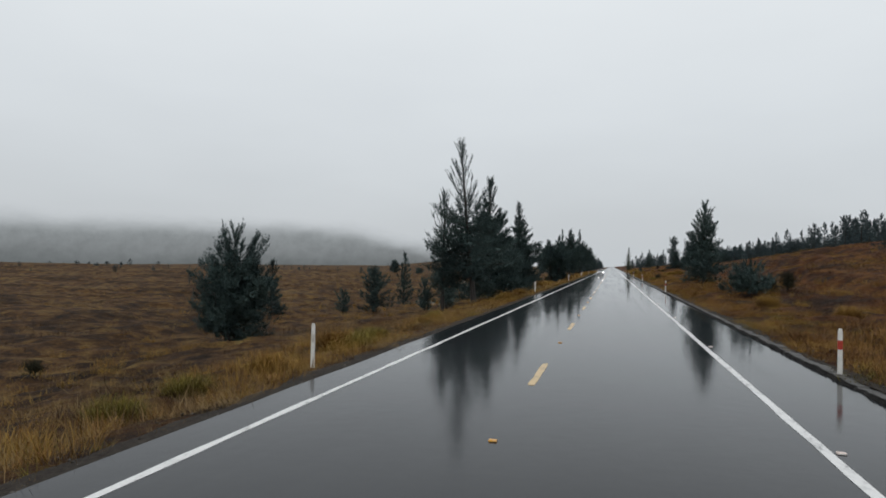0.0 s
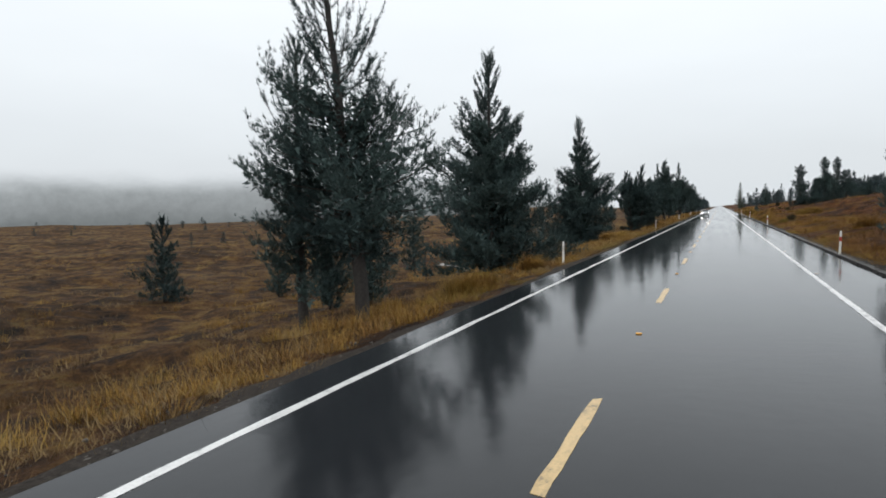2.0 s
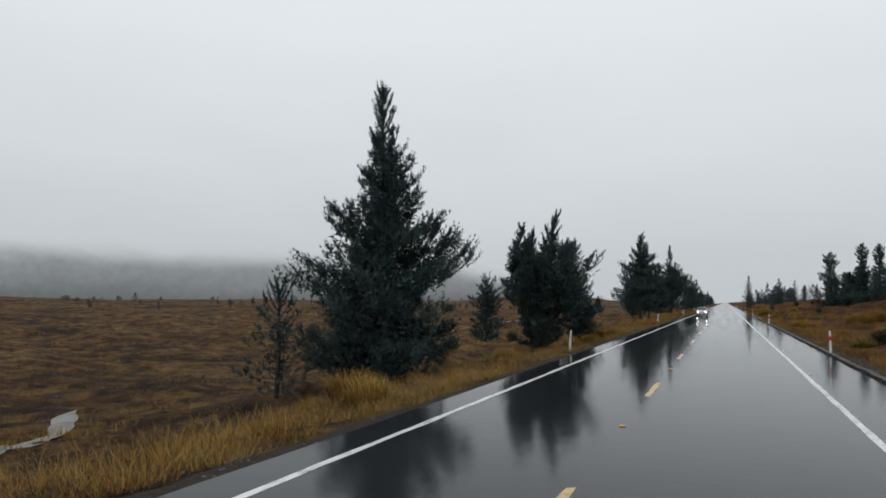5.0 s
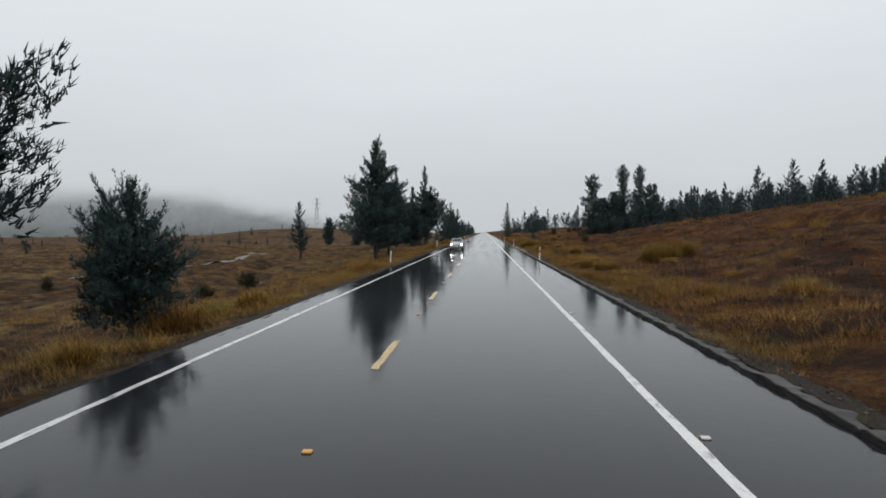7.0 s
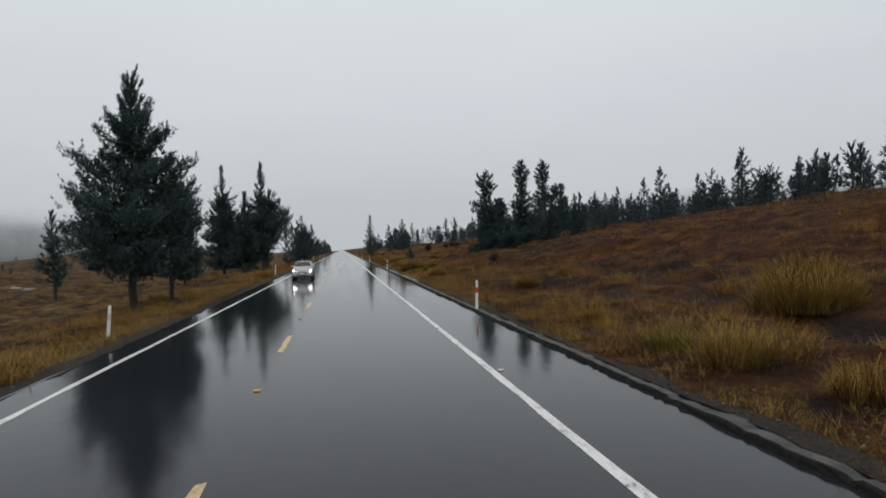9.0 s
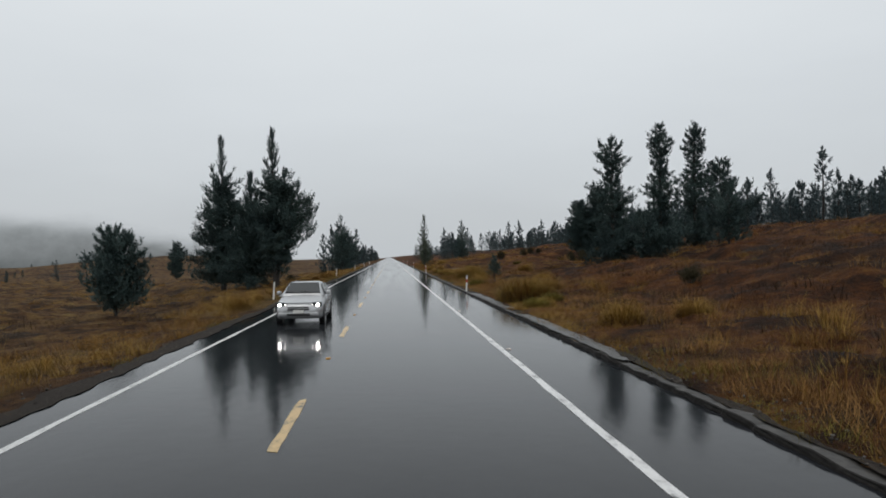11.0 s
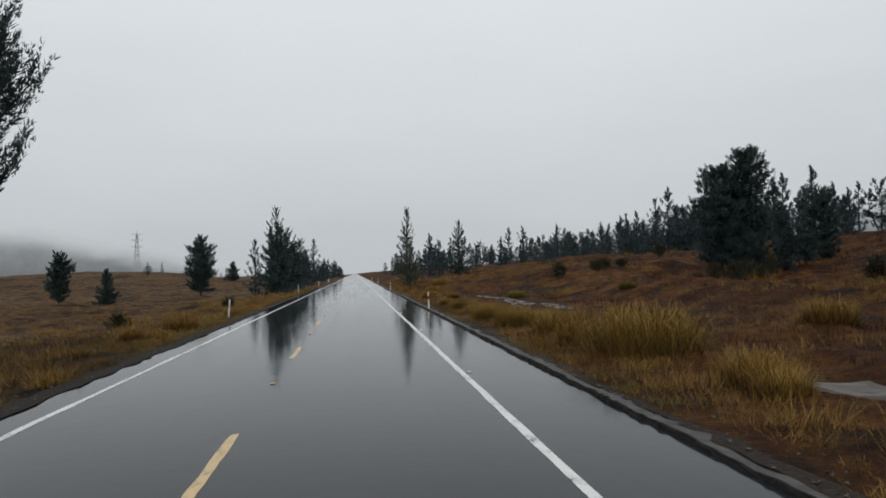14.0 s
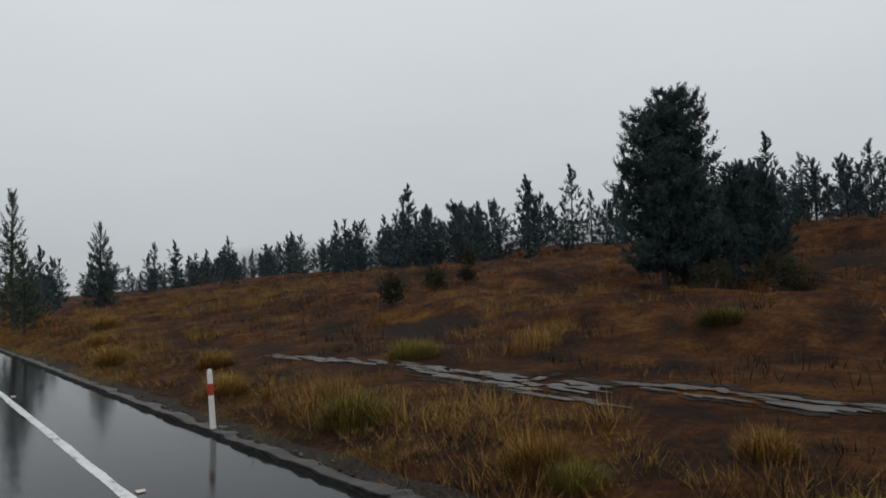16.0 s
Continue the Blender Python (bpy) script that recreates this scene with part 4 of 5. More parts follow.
y = 330.0
while y < 900:
    far_tree(-10.5 - far_rng.uniform(0, 6), y, 1.15, y < 520)
    y += far_rng.uniform(4, 9) * (1 + (y - 330) / 300)
for k in range(150):
    y = 40 + 2.3 * k + far_rng.uniform(-2, 2)
    far_tree(60 + 9 * math.sin(k * 0.3) + far_rng.uniform(-8, 8) - (12 if y > 300 else 0), y, 0.69)
for k in range(115):
    y = 30 + 5.0 * k + far_rng.uniform(-4, 4)
    far_tree(80 + far_rng.uniform(-9, 14) - (16 if y > 300 else 0), y, 0.95, False)
for k in range(80):
    far_tree(50 + far_rng.uniform(0, 22), 272 + 2.1 * k, 0.80, False)
for k in range(44):
    far_tree(far_rng.uniform(12, 44), far_rng.uniform(338, 640), 0.95, k < 20)
for k in range(105):
    y = 150 + 1.9 * k + far_rng.uniform(-2, 2)
    far_tree(64 + 5 * math.sin(k * 0.21) + far_rng.uniform(-4, 9) - (13 if y > 300 else 0), y, 0.86, False)
for k in range(26):
    far_tree(far_rng.uniform(-190, -70), far_rng.uniform(120, 420), 0.34, k < 8)
for k in range(12):
    far_tree(far_rng.uniform(-140, -45), far_rng.uniform(240, 600), 0.55)

for k in range(16):
    far_tree(far_rng.uniform(54, 68), far_rng.uniform(198, 236), 0.78, k < 8)
for k in range(46):
    x, y, s = far_rng.uniform(-420, -170), far_rng.uniform(90, 760), far_rng.uniform(0.22, 0.45)
    woods.append((far_rng.randrange(len(KINDS)), pose(x, y, land(x, y) - 0.15, 0, 0, far_rng.uniform(0, 360)) @ Matrix.Diagonal((2.2 * s, 2.2 * s, s, 1))))

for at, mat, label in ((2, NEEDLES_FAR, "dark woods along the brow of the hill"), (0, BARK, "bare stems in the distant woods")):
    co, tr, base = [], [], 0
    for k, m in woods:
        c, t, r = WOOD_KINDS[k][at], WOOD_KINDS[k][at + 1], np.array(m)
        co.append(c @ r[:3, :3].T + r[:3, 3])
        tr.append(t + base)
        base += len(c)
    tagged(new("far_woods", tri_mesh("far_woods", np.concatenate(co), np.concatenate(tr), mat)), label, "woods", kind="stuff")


# ---- grass ----
def blade_arrays(rng, centre, base_r, height, count, lean, width):
    """Arching grass blades round one centre, each bent over in three steps."""
    a = rng.uniform(0, 2 * np.pi, count)
    r = base_r * np.sqrt(rng.uniform(0, 1, count))
    root = np.stack([centre[0] + r * np.cos(a), centre[1] + r * np.sin(a), np.full(count, centre[2]) - 0.04], 1)
    b = a + rng.normal(0, 1.0, count)
    out = np.stack([np.cos(b), np.sin(b), np.zeros(count)], 1)
    h = height * rng.uniform(0.30, 1.12, count)[:, None]
    ln = lean * rng.uniform(0.25, 1.3, count)[:, None] * h
    drop = rng.uniform(0.35, 1.0, (count, 1))
    up = np.array([0, 0, 1.0])
    p1 = root + out * ln * 0.22 + up * h * 0.58
    p2 = root + out * ln * 0.62 + up * h * 0.93
    tip = root + out * ln * 1.15 + up * h * drop
    side = np.cross(out, up) * width * rng.uniform(0.7, 1.3, (count, 1))
    co = np.stack([root - side, root + side, p1 - 0.85 * side, p1 + 0.85 * side, p2 - 0.55 * side, p2 + 0.55 * side, tip], 1).reshape(-1, 3)
    i = np.arange(count)[:, None] * 7
    tr = np.concatenate([i + [[0, 1, 3]], i + [[0, 3, 2]], i + [[2, 3, 5]], i + [[2, 5, 4]], i + [[4, 5, 6]]])
    return co, tr


def sprig_arrays(rng, centre, base_r, height, count, lean, width):
    """Low moor grass: one slender pointed blade a triangle."""
    a = rng.uniform(0, 2 * np.pi, count)
    r = base_r * np.sqrt(rng.uniform(0, 1, count))
    root = np.stack([centre[0] + r * np.cos(a), centre[1] + r * np.sin(a), np.full(count, centre[2]) - 0.03], 1)
    h = height * rng.uniform(0.4, 1.15, (count, 1))
    b = a + rng.normal(0, 0.9, count)
    out = np.stack([np.cos(b), np.sin(b), np.zeros(count)], 1)
    tip = root + out * lean * h * rng.uniform(0.2, 1.2, (count, 1)) + np.array([0, 0, 1]) * h
    side = np.stack([-np.sin(b), np.cos(b), np.zeros(count)], 1) * width * rng.uniform(0.6, 1.4, (count, 1))
    co = np.stack([root - side, root + side, tip], 1).reshape(-1, 3)
    return co, np.arange(count * 3).reshape(-1, 3)


def tuft_arrays(rng, centre, base_r, height, count, lean, width):
    """A rounded tuft: a few bent blades over many fine straight ones."""
    return join([blade_arrays(rng, centre, base_r, height, count // 4, lean, width), sprig_arrays(rng, centre, base_r * 1.15, height * 0.85, count, lean * 1.2, width)])


def join(pieces):
    co, tr, base = [], [], 0
    for c, t in pieces:
        co.append(c)
        tr.append(t + base)
        base += len(c)
    return np.concatenate(co), np.concatenate(tr)


def build_tussock(seed, r, h, mat, label, blades_n=330):
    rng = np.random.default_rng(seed)
    root = new("grass_tussock")
    co, tr = join([blade_arrays(rng, (0, 0, 0), r * 0.50, h * 0.95, blades_n * 5 // 6, 0.75, 0.0044), blade_arrays(rng, (0, 0, 0), r * 0.80, h * 0.78, blades_n * 5 // 6, 1.25, 0.0044),
                   sprig_arrays(rng, (0, 0, 0), r * 0.80, h * 0.82, blades_n * 3, 0.75, 0.0045), sprig_arrays(rng, (0, 0, 0), r * 1.05, h * 0.52, blades_n * 2, 1.3, 0.0045)])
    ob = new("tuft", tri_mesh("tuft", co, tr, mat))
    ob.parent = root
    co, tr = join([blade_arrays(rng, (0, 0, 0), r * 1.1, h * 0.36, blades_n // 3, 1.4, 0.006), sprig_arrays(rng, (0, 0, 0), r * 0.9, h * 0.5, blades_n, 0.6, 0.012)])
    ob = tagged(new("thatch", tri_mesh("thatch", co, tr, HEATH)), "dark dead stems at the foot")
    ob.parent = root
    if h > 0.9:
        co, tr = join([blade_arrays(rng, (0, 0, 0), r * 0.6, h * 0.85, blades_n // 3, 1.0, 0.0044), sprig_arrays(rng, (0, 0, 0), r * 0.9, h * 0.7, blades_n, 1.0, 0.0045)])
        ob = tagged(new("green_tuft", tri_mesh("green_tuft", co, tr, GREENISH)), "fresh yellow-green blades")
        ob.parent = root
    return tagged(root, label, "grass tussock", "grass tussocks")


tussocks = [build_tussock(1, 0.65, 0.80, STRAW, "large arching tussock of ochre grass"), build_tussock(2, 0.5, 0.62, STRAW, "arching tussock of ochre grass"),
            build_tussock(3, 0.6, 0.54, GREENISH, "yellow-green tussock of coarse grass"), build_tussock(4, 0.95, 0.95, STRAW, "very large mound of arching ochre grass", 560)]
SPOTS = [(6.8, 152.5, 0), (7.1, 149.7, 1), (6.9, 159.7, 1), (12.6, 158.4, 3, 1.5), (7.6, 149.2, 1), (6.7, 154.6, 2), (14.3, 160.6, 3, 1.0), (7.5, 132.2, 1), (6.6, 119.3, 2), (10.8, 149.5, 1, 0.8), (6.6, 225.2, 2),
         (11.4, 223.0, 1), (8.3, 240.1, 1), (13.2, 239.3, 0), (8.0, 234.6, 0), (7.9, 239.6, 3), (7.1, 242.6, 0), (6.9, 250.0, 3, 0.70), (7.8, 249.4, 3, 0.60), (6.4, 253.7, 3, 0.60), (7.4, 271.8, 1, 0.9), (6.5, 254.9, 2, 0.9), (11.2, 249.7, 1), (7.5, 245.4, 3, 0.8),
         (6.4, 257.9, 2, 0.6), (6.6, 262.9, 2), (6.3, 268.1, 1), (11.1, 267.4, 2), (11.9, 251.4, 1), (6.6, 258.7, 0, 0.65), (8.4, 256.7, 1, 0.6), (6.2, 278.1, 0), (16.7, 261.8, 2), (6.7, 206.6, 3), (7.9, 208.2, 2),
         (6.3, 210.4, 2), (7.7, 233.3, 1), (9.0, 211.5, 0), (6.2, 202.2, 2), (6.9, 227.0, 1), (7.4, 204.2, 2), (7.2, 193.9, 0), (9.5, 193.9, 1), (6.8, 203.0, 1), (9.8, 131.0, 0), (10.0, 96.0, 1),
         (8.6, 83.0, 0), (9.4, 73.0, 2), (8.1, 40.0, 0), (9.9, 33.0, 1), (8.6, 173.0, 1), (12.4, 178.0, 0), (7.2, 285.0, 1), (9.0, 292.0, 0), (-7.9, 127.5, 0), (-7.7, 122.7, 1), (-8.9, 132.4, 2),
         (-7.9, 133.3, 1), (-7.6, 148.7, 1), (-8.0, 156.2, 0), (-7.6, 152.0, 0), (-7.5, 155.0, 1), (-7.6, 157.9, 1), (-7.6, 206.9, 0), (-8.4, 215.5, 1), (-8.0, 220.8, 1), (-8.6, 22.5, 2), (-9.7, 22.7, 0),
         (-8.4, 15.5, 1), (-9.5, 13.8, 2), (-9.4, 11.3, 2), (-9.3, 26.0, 2), (-9.5, 22.3, 1), (-10.2, 27.5, 2), (-9.9, 37.3, 2), (-8.4, 54.0, 0), (-8.0, 54.6, 1), (-8.5, 63.4, 0), (-9.0, 57.5, 2),
         (-8.6, 95.9, 0), (-10.0, 97.4, 0), (-10.9, 115.4, 1), (-8.4, 249.4, 1), (-7.7, 254.0, 0), (-8.1, 251.8, 1), (-7.6, 266.1, 1)]
started = set()
for x, y, k, *grown in SPOTS:
    m = pose(x, y, land(x, y) - 0.03, 0, 0, far_rng.uniform(0, 360)) @ Matrix.Scale(grown[0] if grown else far_rng.uniform(0.85, 1.2), 4)
    if k not in started:
        started.add(k)
        tussocks[k].matrix_basis = m
    else:
        copy_thing(tussocks[k], m)


def patchy(x, y, k, scale=0.16):
    """From 0 to 1: where one kind of grass grows thickly and where hardly at all."""
    v = noise.noise(Vector((x * scale, y * scale * 0.7, abs(k) * 11.3))) + 0.45 * noise.noise(Vector((x * scale * 3.1, y * scale * 3.1, abs(k) * 4.7)))
    f = max(0.0, min(1.0, 0.5 + 2.4 * v))
    return 1 - f if k < 0 else f


def grass_field(name, seed, count, place, h, r, n, lean, width, mat, label, make=None, kind=None):
    rng = np.random.default_rng(seed)
    pieces = []
    for i in range(count):
        x, y = place(rng)
        if any(abs(y - py) < 1.6 and abs(x - px) < pw + 0.35 for px, py, pw in POOL_SPOTS):
            continue
        if rng.uniform() < peat(x, y) * 1.1:
            continue
        s = rng.uniform(0.6, 1.35)
        if kind is not None:
            f = patchy(x, y, kind)
            if rng.uniform() > f * 1.25:
                continue
            s *= 0.6 + 0.6 * f
        far = abs(x) / 30
        pieces.append((make or blade_arrays)(rng, (x, y, land(x, y)), r * s, h * s, max(6, int(n * (1.5 - min(1.0, far)))), lean, width * (0.75 + far)))
    co, tr = join(pieces)
    return tagged(new(name, tri_mesh(name, co, tr, mat)), label, "grass", kind="stuff")


def on_right(a, b, y0=0, y1=330, power=1.6):
    return lambda rng: (a + (b - a) * rng.uniform() ** power, rng.uniform(y0, y1))


def on_left(a, b, y0=0, y1=330, power=1.6):
    return lambda rng: (-(a + (b - a) * rng.uniform() ** power), rng.uniform(y0, y1))


grass_field("verge_grass", 31, 2300, on_right(5.08, 8.2), 0.22, 0.30, 56, 1.5, 0.0036, STRAW, "rough ochre grass on the verge", sprig_arrays, 1)
grass_field("verge_grass", 32, 2600, on_left(6.25, 11.0), 0.22, 0.32, 56, 1.5, 0.0036, FIELD, "rough faded grass on the verge", sprig_arrays, 1)
grass_field("verge_tufts", 44, 900, on_left(6.6, 13.0, 0, 330, 1.3), 0.40, 0.34, 100, 1.0, 0.0040, STRAW, "rounded tufts of ochre grass on the verge", tuft_arrays)
grass_field("rust_grass", 43, 1900, on_right(5.4, 9.5), 0.30, 0.36, 40, 1.3, 0.0038, RUST, "rust-brown grass mixed into the verge", sprig_arrays, 6)
grass_field("rust_grass", 45, 1500, on_left(7.0, 13.0), 0.28, 0.36, 40, 1.3, 0.0038, RUST, "rust-brown grass mixed into the verge", sprig_arrays, 6)
grass_field("green_grass", 33, 1300, on_right(5.08, 8.4), 0.20, 0.34, 46, 1.5, 0.0036, GREENISH, "short yellow-green grass on the verge", sprig_arrays, 2)
grass_field("green_grass", 34, 1500, on_left(6.3, 10.6), 0.22, 0.34, 46, 1.5, 0.0036, GREENISH, "short yellow-green grass on the verge", sprig_arrays, 2)
grass_field("moor_grass", 35, 15000, on_right(5.9, 62, 0, 345, 2.0), 0.28, 0.50, 26, 1.3, 0.0065, RUST, "rust-brown moor grass covering the slope", sprig_arrays, 3)
grass_field("moor_grass", 36, 9500, on_left(7.2, 90, 0, 380, 1.8), 0.30, 0.55, 26, 1.5, 0.0070, FIELD, "rust and ochre moor grass covering the field, paled for fog", sprig_arrays, 3)
grass_field("ochre_grass", 39, 2600, on_right(6.6, 60, 0, 345, 1.2), 0.40, 0.42, 32, 1.2, 0.005, STRAW, "ochre grass in thick tufts on the slope", sprig_arrays, 4)
grass_field("ochre_grass", 40, 5200, on_left(7.6, 90, 0, 380, 1.6), 0.40, 0.44, 28, 1.4, 0.005, STRAW, "ochre grass in thick tufts in the field", sprig_arrays, 4)
grass_field("ochre_tufts", 41, 1150, on_right(6.2, 42, 0, 325, 1.3), 0.50, 0.42, 110, 0.95, 0.0042, STRAW, "rounded tufts of arching ochre grass on the slope", tuft_arrays, 4)
grass_field("ochre_tufts", 42, 900, on_left(7.6, 44, 0, 325, 1.4), 0.46, 0.44, 100, 1.0, 0.0042, STRAW, "rounded tufts of arching ochre grass in the field", tuft_arrays, 4)
grass_field("heath", 37, 6000, on_right(7.2, 55, 0, 340, 1.3), 0.36, 0.60, 24, 0.8, 0.009, HEATH, "dark low heath scattered on the slope", sprig_arrays, -4)
grass_field("heath", 38, 2600, on_left(8.2, 80, 0, 340, 1.3), 0.32, 0.60, 24, 0.8, 0.009, HEATH, "dark low heath scattered in the field", sprig_arrays, -4)


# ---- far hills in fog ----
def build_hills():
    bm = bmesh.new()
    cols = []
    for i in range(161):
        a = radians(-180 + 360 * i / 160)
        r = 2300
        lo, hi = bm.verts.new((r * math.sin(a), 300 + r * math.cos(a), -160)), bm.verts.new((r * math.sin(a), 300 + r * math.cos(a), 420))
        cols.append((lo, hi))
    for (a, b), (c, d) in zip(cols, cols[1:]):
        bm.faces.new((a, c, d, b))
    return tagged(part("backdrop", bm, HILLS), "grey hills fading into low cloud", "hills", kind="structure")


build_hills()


# ---- water lying on the moor ----
def runnel(points, label, mat, spread=0.7, lift=0.012):
    """Ragged shallow rain water, broken into many small sheets; points are (x, y, half width) along the middle."""
    rng = random.Random(int(points[0][1] * 10))
    bm = bmesh.new()
    for (x0, y0, w0), (x1, y1, w1) in zip(points, points[1:]):
        k = max(2, int(math.hypot(x1 - x0, y1 - y0) / 0.14))
        for i in range(k):
            u = (i + rng.uniform(0, 1)) / k
            w = w0 + (w1 - w0) * u
            cx, cy = x0 + (x1 - x0) * u + rng.uniform(-spread, spread) * w, y0 + (y1 - y0) * u
            ra, rb = w * rng.uniform(0.08, 0.30), rng.uniform(0.15, 0.60)
            ring = []
            for q in range(14):
                t = q * math.pi / 7
                f = rng.uniform(0.45, 1.25)
                px, py = cx + ra * f * math.cos(t), cy + rb * f * math.sin(t)
                ring.append(bm.verts.new((px, py, land(px, py) + lift)))
            mid = bm.verts.new((cx, cy, land(cx, cy) + lift + 0.018))
            for p, q in zip(ring, ring[1:] + ring[:1]):
                bm.faces.new((mid, p, q))
    bmesh.ops.recalc_face_normals(bm, faces=bm.faces[:])
    return tagged(part("puddle", bm, mat), label, "puddle", kind="stuff")


def pool(x, y, rx, ry, turn, label):
    """One rain pool with an uneven shore."""
    bm = bmesh.new()
    rings = []
    for r in (0.35, 0.75, 1.0):
        ring = []
        for q in range(40):
            t = q * math.pi / 20
            f = r * (1 + 0.55 * noise.noise(Vector((2.1 * math.cos(t), 2.1 * math.sin(t), x))) + 0.15 * noise.noise(Vector((7 * math.cos(t), 7 * math.sin(t), y))))
            a, b = rx * f * math.cos(t), ry * f * math.sin(t)
            px, py = x + a * math.cos(turn) - b * math.sin(turn), y + a * math.sin(turn) + b * math.cos(turn)
            ring.append(bm.verts.new((px, py, land(px, py) + (0.05 if r < 1 else -0.02))))
        rings.append(ring)
    bm.faces.new(rings[0])
    for r0, r1 in zip(rings, rings[1:]):
        for p, q, r, t in zip(r0, r0[1:] + r0[:1], r1[1:] + r1[:1], r1):
            bm.faces.new((p, q, r, t))
    bmesh.ops.recalc_face_normals(bm, faces=bm.faces[:])
    return tagged(part("puddle", bm, WATER), label, "puddle")


POOL = "shallow rain water standing in ragged runnels on the moor"
for pts in POOLS[:4]:
    runnel(pts, POOL, WATER, 0.8, 0.03)
for pts in POOLS[1:3]:
    runnel(pts, "dark wet mud along runnels of rain water", SOIL, 1.6)
pool(8.95, 232.8, 0.42, 1.2, 0.35, "shallow rain pool lying in rust-brown grass")


def trodden_path(points, width, label):
    """A pale wet track that lies on the land."""
    bm = bmesh.new()
    rng = random.Random(5)
    rows = []
    for (x0, y0), (x1, y1) in zip(points, points[1:]):
        k = max(2, int(math.hypot(x1 - x0, y1 - y0) / 0.8))
        for i in range(k):
            x, y = x0 + (x1 - x0) * i / k, y0 + (y1 - y0) * i / k
            d = Vector((y1 - y0, x0 - x1)).normalized() * width * rng.uniform(0.6, 1.2)
            rows.append([bm.verts.new((x + d[0] * s, y + d[1] * s, land(x + d[0] * s, y + d[1] * s) + 0.07)) for s in (-1, -0.4, 0.4, 1)])
    for r0, r1 in zip(rows, rows[1:]):
        for p, q, r, s in zip(r0, r0[1:], r1[1:], r1):
            bm.faces.new((p, q, r, s))
    bmesh.ops.recalc_face_normals(bm, faces=bm.faces[:])
    return tagged(part("path", bm, PATH_MUD), label, "path", kind="structure")


trodden_path([(-47, 184), (-42, 188), (-37, 191.5), (-34.5, 197), (-35.5, 206), (-38, 216), (-39.5, 226), (-42, 238), (-46, 250), (-56, 262)], 0.7, "pale wet track winding across the moor")
trodden_path([(-25, 92), (-24, 96), (-26.5, 101), (-31, 105)], 0.6, "pale wet track in the brown field")

# broken concrete gutter slab behind the kerb
draped("gutter_slab", 4.67, 5.18, 201.5, 214.0, 0.055, SLAB, "wet grey concrete slab behind the kerb", "slab", 0.3, 4, 0.17, 21)
draped("gutter_slab", 4.67, 5.08, 187.0, 198.5, 0.055, SLAB, "wet grey concrete slab behind the kerb", "slab", 0.3, 4, 0.17, 22)


# ---- low dark shrubs ----
def build_shrub(seed, h, w):
    ob = build_tree(seed, h, w, "low dark shrub in brown grass", name="shrub", group="low shrubs", shape="egg", clear=0.0, leaders=3, dense=0.8, needle=0.13, per=6, leaf=SHRUB, open_from=9)
    return tagged(ob, category="shrub")


shrubs = [build_shrub(301, 0.8, 1.2), build_shrub(302, 1.2, 1.3), build_shrub(303, 0.55, 1.0)]
SHRUBS = [(7.4, 119.5, 2), (17.0, 277.0, 1), (21.0, 279.0, 0), (22.5, 281.0, 0), (23.5, 279.5, 2), (-19.5, 127.0, 0), (-16.0, 118.0, 0), (-21.0, 133.0, 1),
          (-17.5, 139.0, 2), (-15.0, 146.0, 2), (-14.0, 150.0, 0), (-33.0, 150.0, 1), (-24.0, 160.0, 0), (-40.0, 170.0, 1), (-30.0, 30.0, 2), (-34.0, 52.0, 0), (-21.0, 84.0, 0), (-20.0, 90.0, 1),
          (-13.0, 262.0, 0), (-11.0, 284.0, 0), (27.0, 254.0, 1), (14.0, 204.0, 2), (31.0, 288.0, 1), (12.5, 55.0, 1), (10.5, 51.5, 0), (14.0, 88.0, 2),
          (24.6, 263.2, 0), (26.2, 264.4, 1), (27.4, 264.8, 0), (29.0, 266.2, 1), (25.4, 267.2, 1), (23.6, 266.4, 0), (27.2, 267.6, 1)]
used = set()
for x, y, k in SHRUBS:
    m = pose(x, y, land(x, y) - 0.03, 0, 0, far_rng.uniform(0, 360))
    if k in used:
        copy_thing(shrubs[k], m)
    else:
        used.add(k)
        shrubs[k].matrix_basis = m


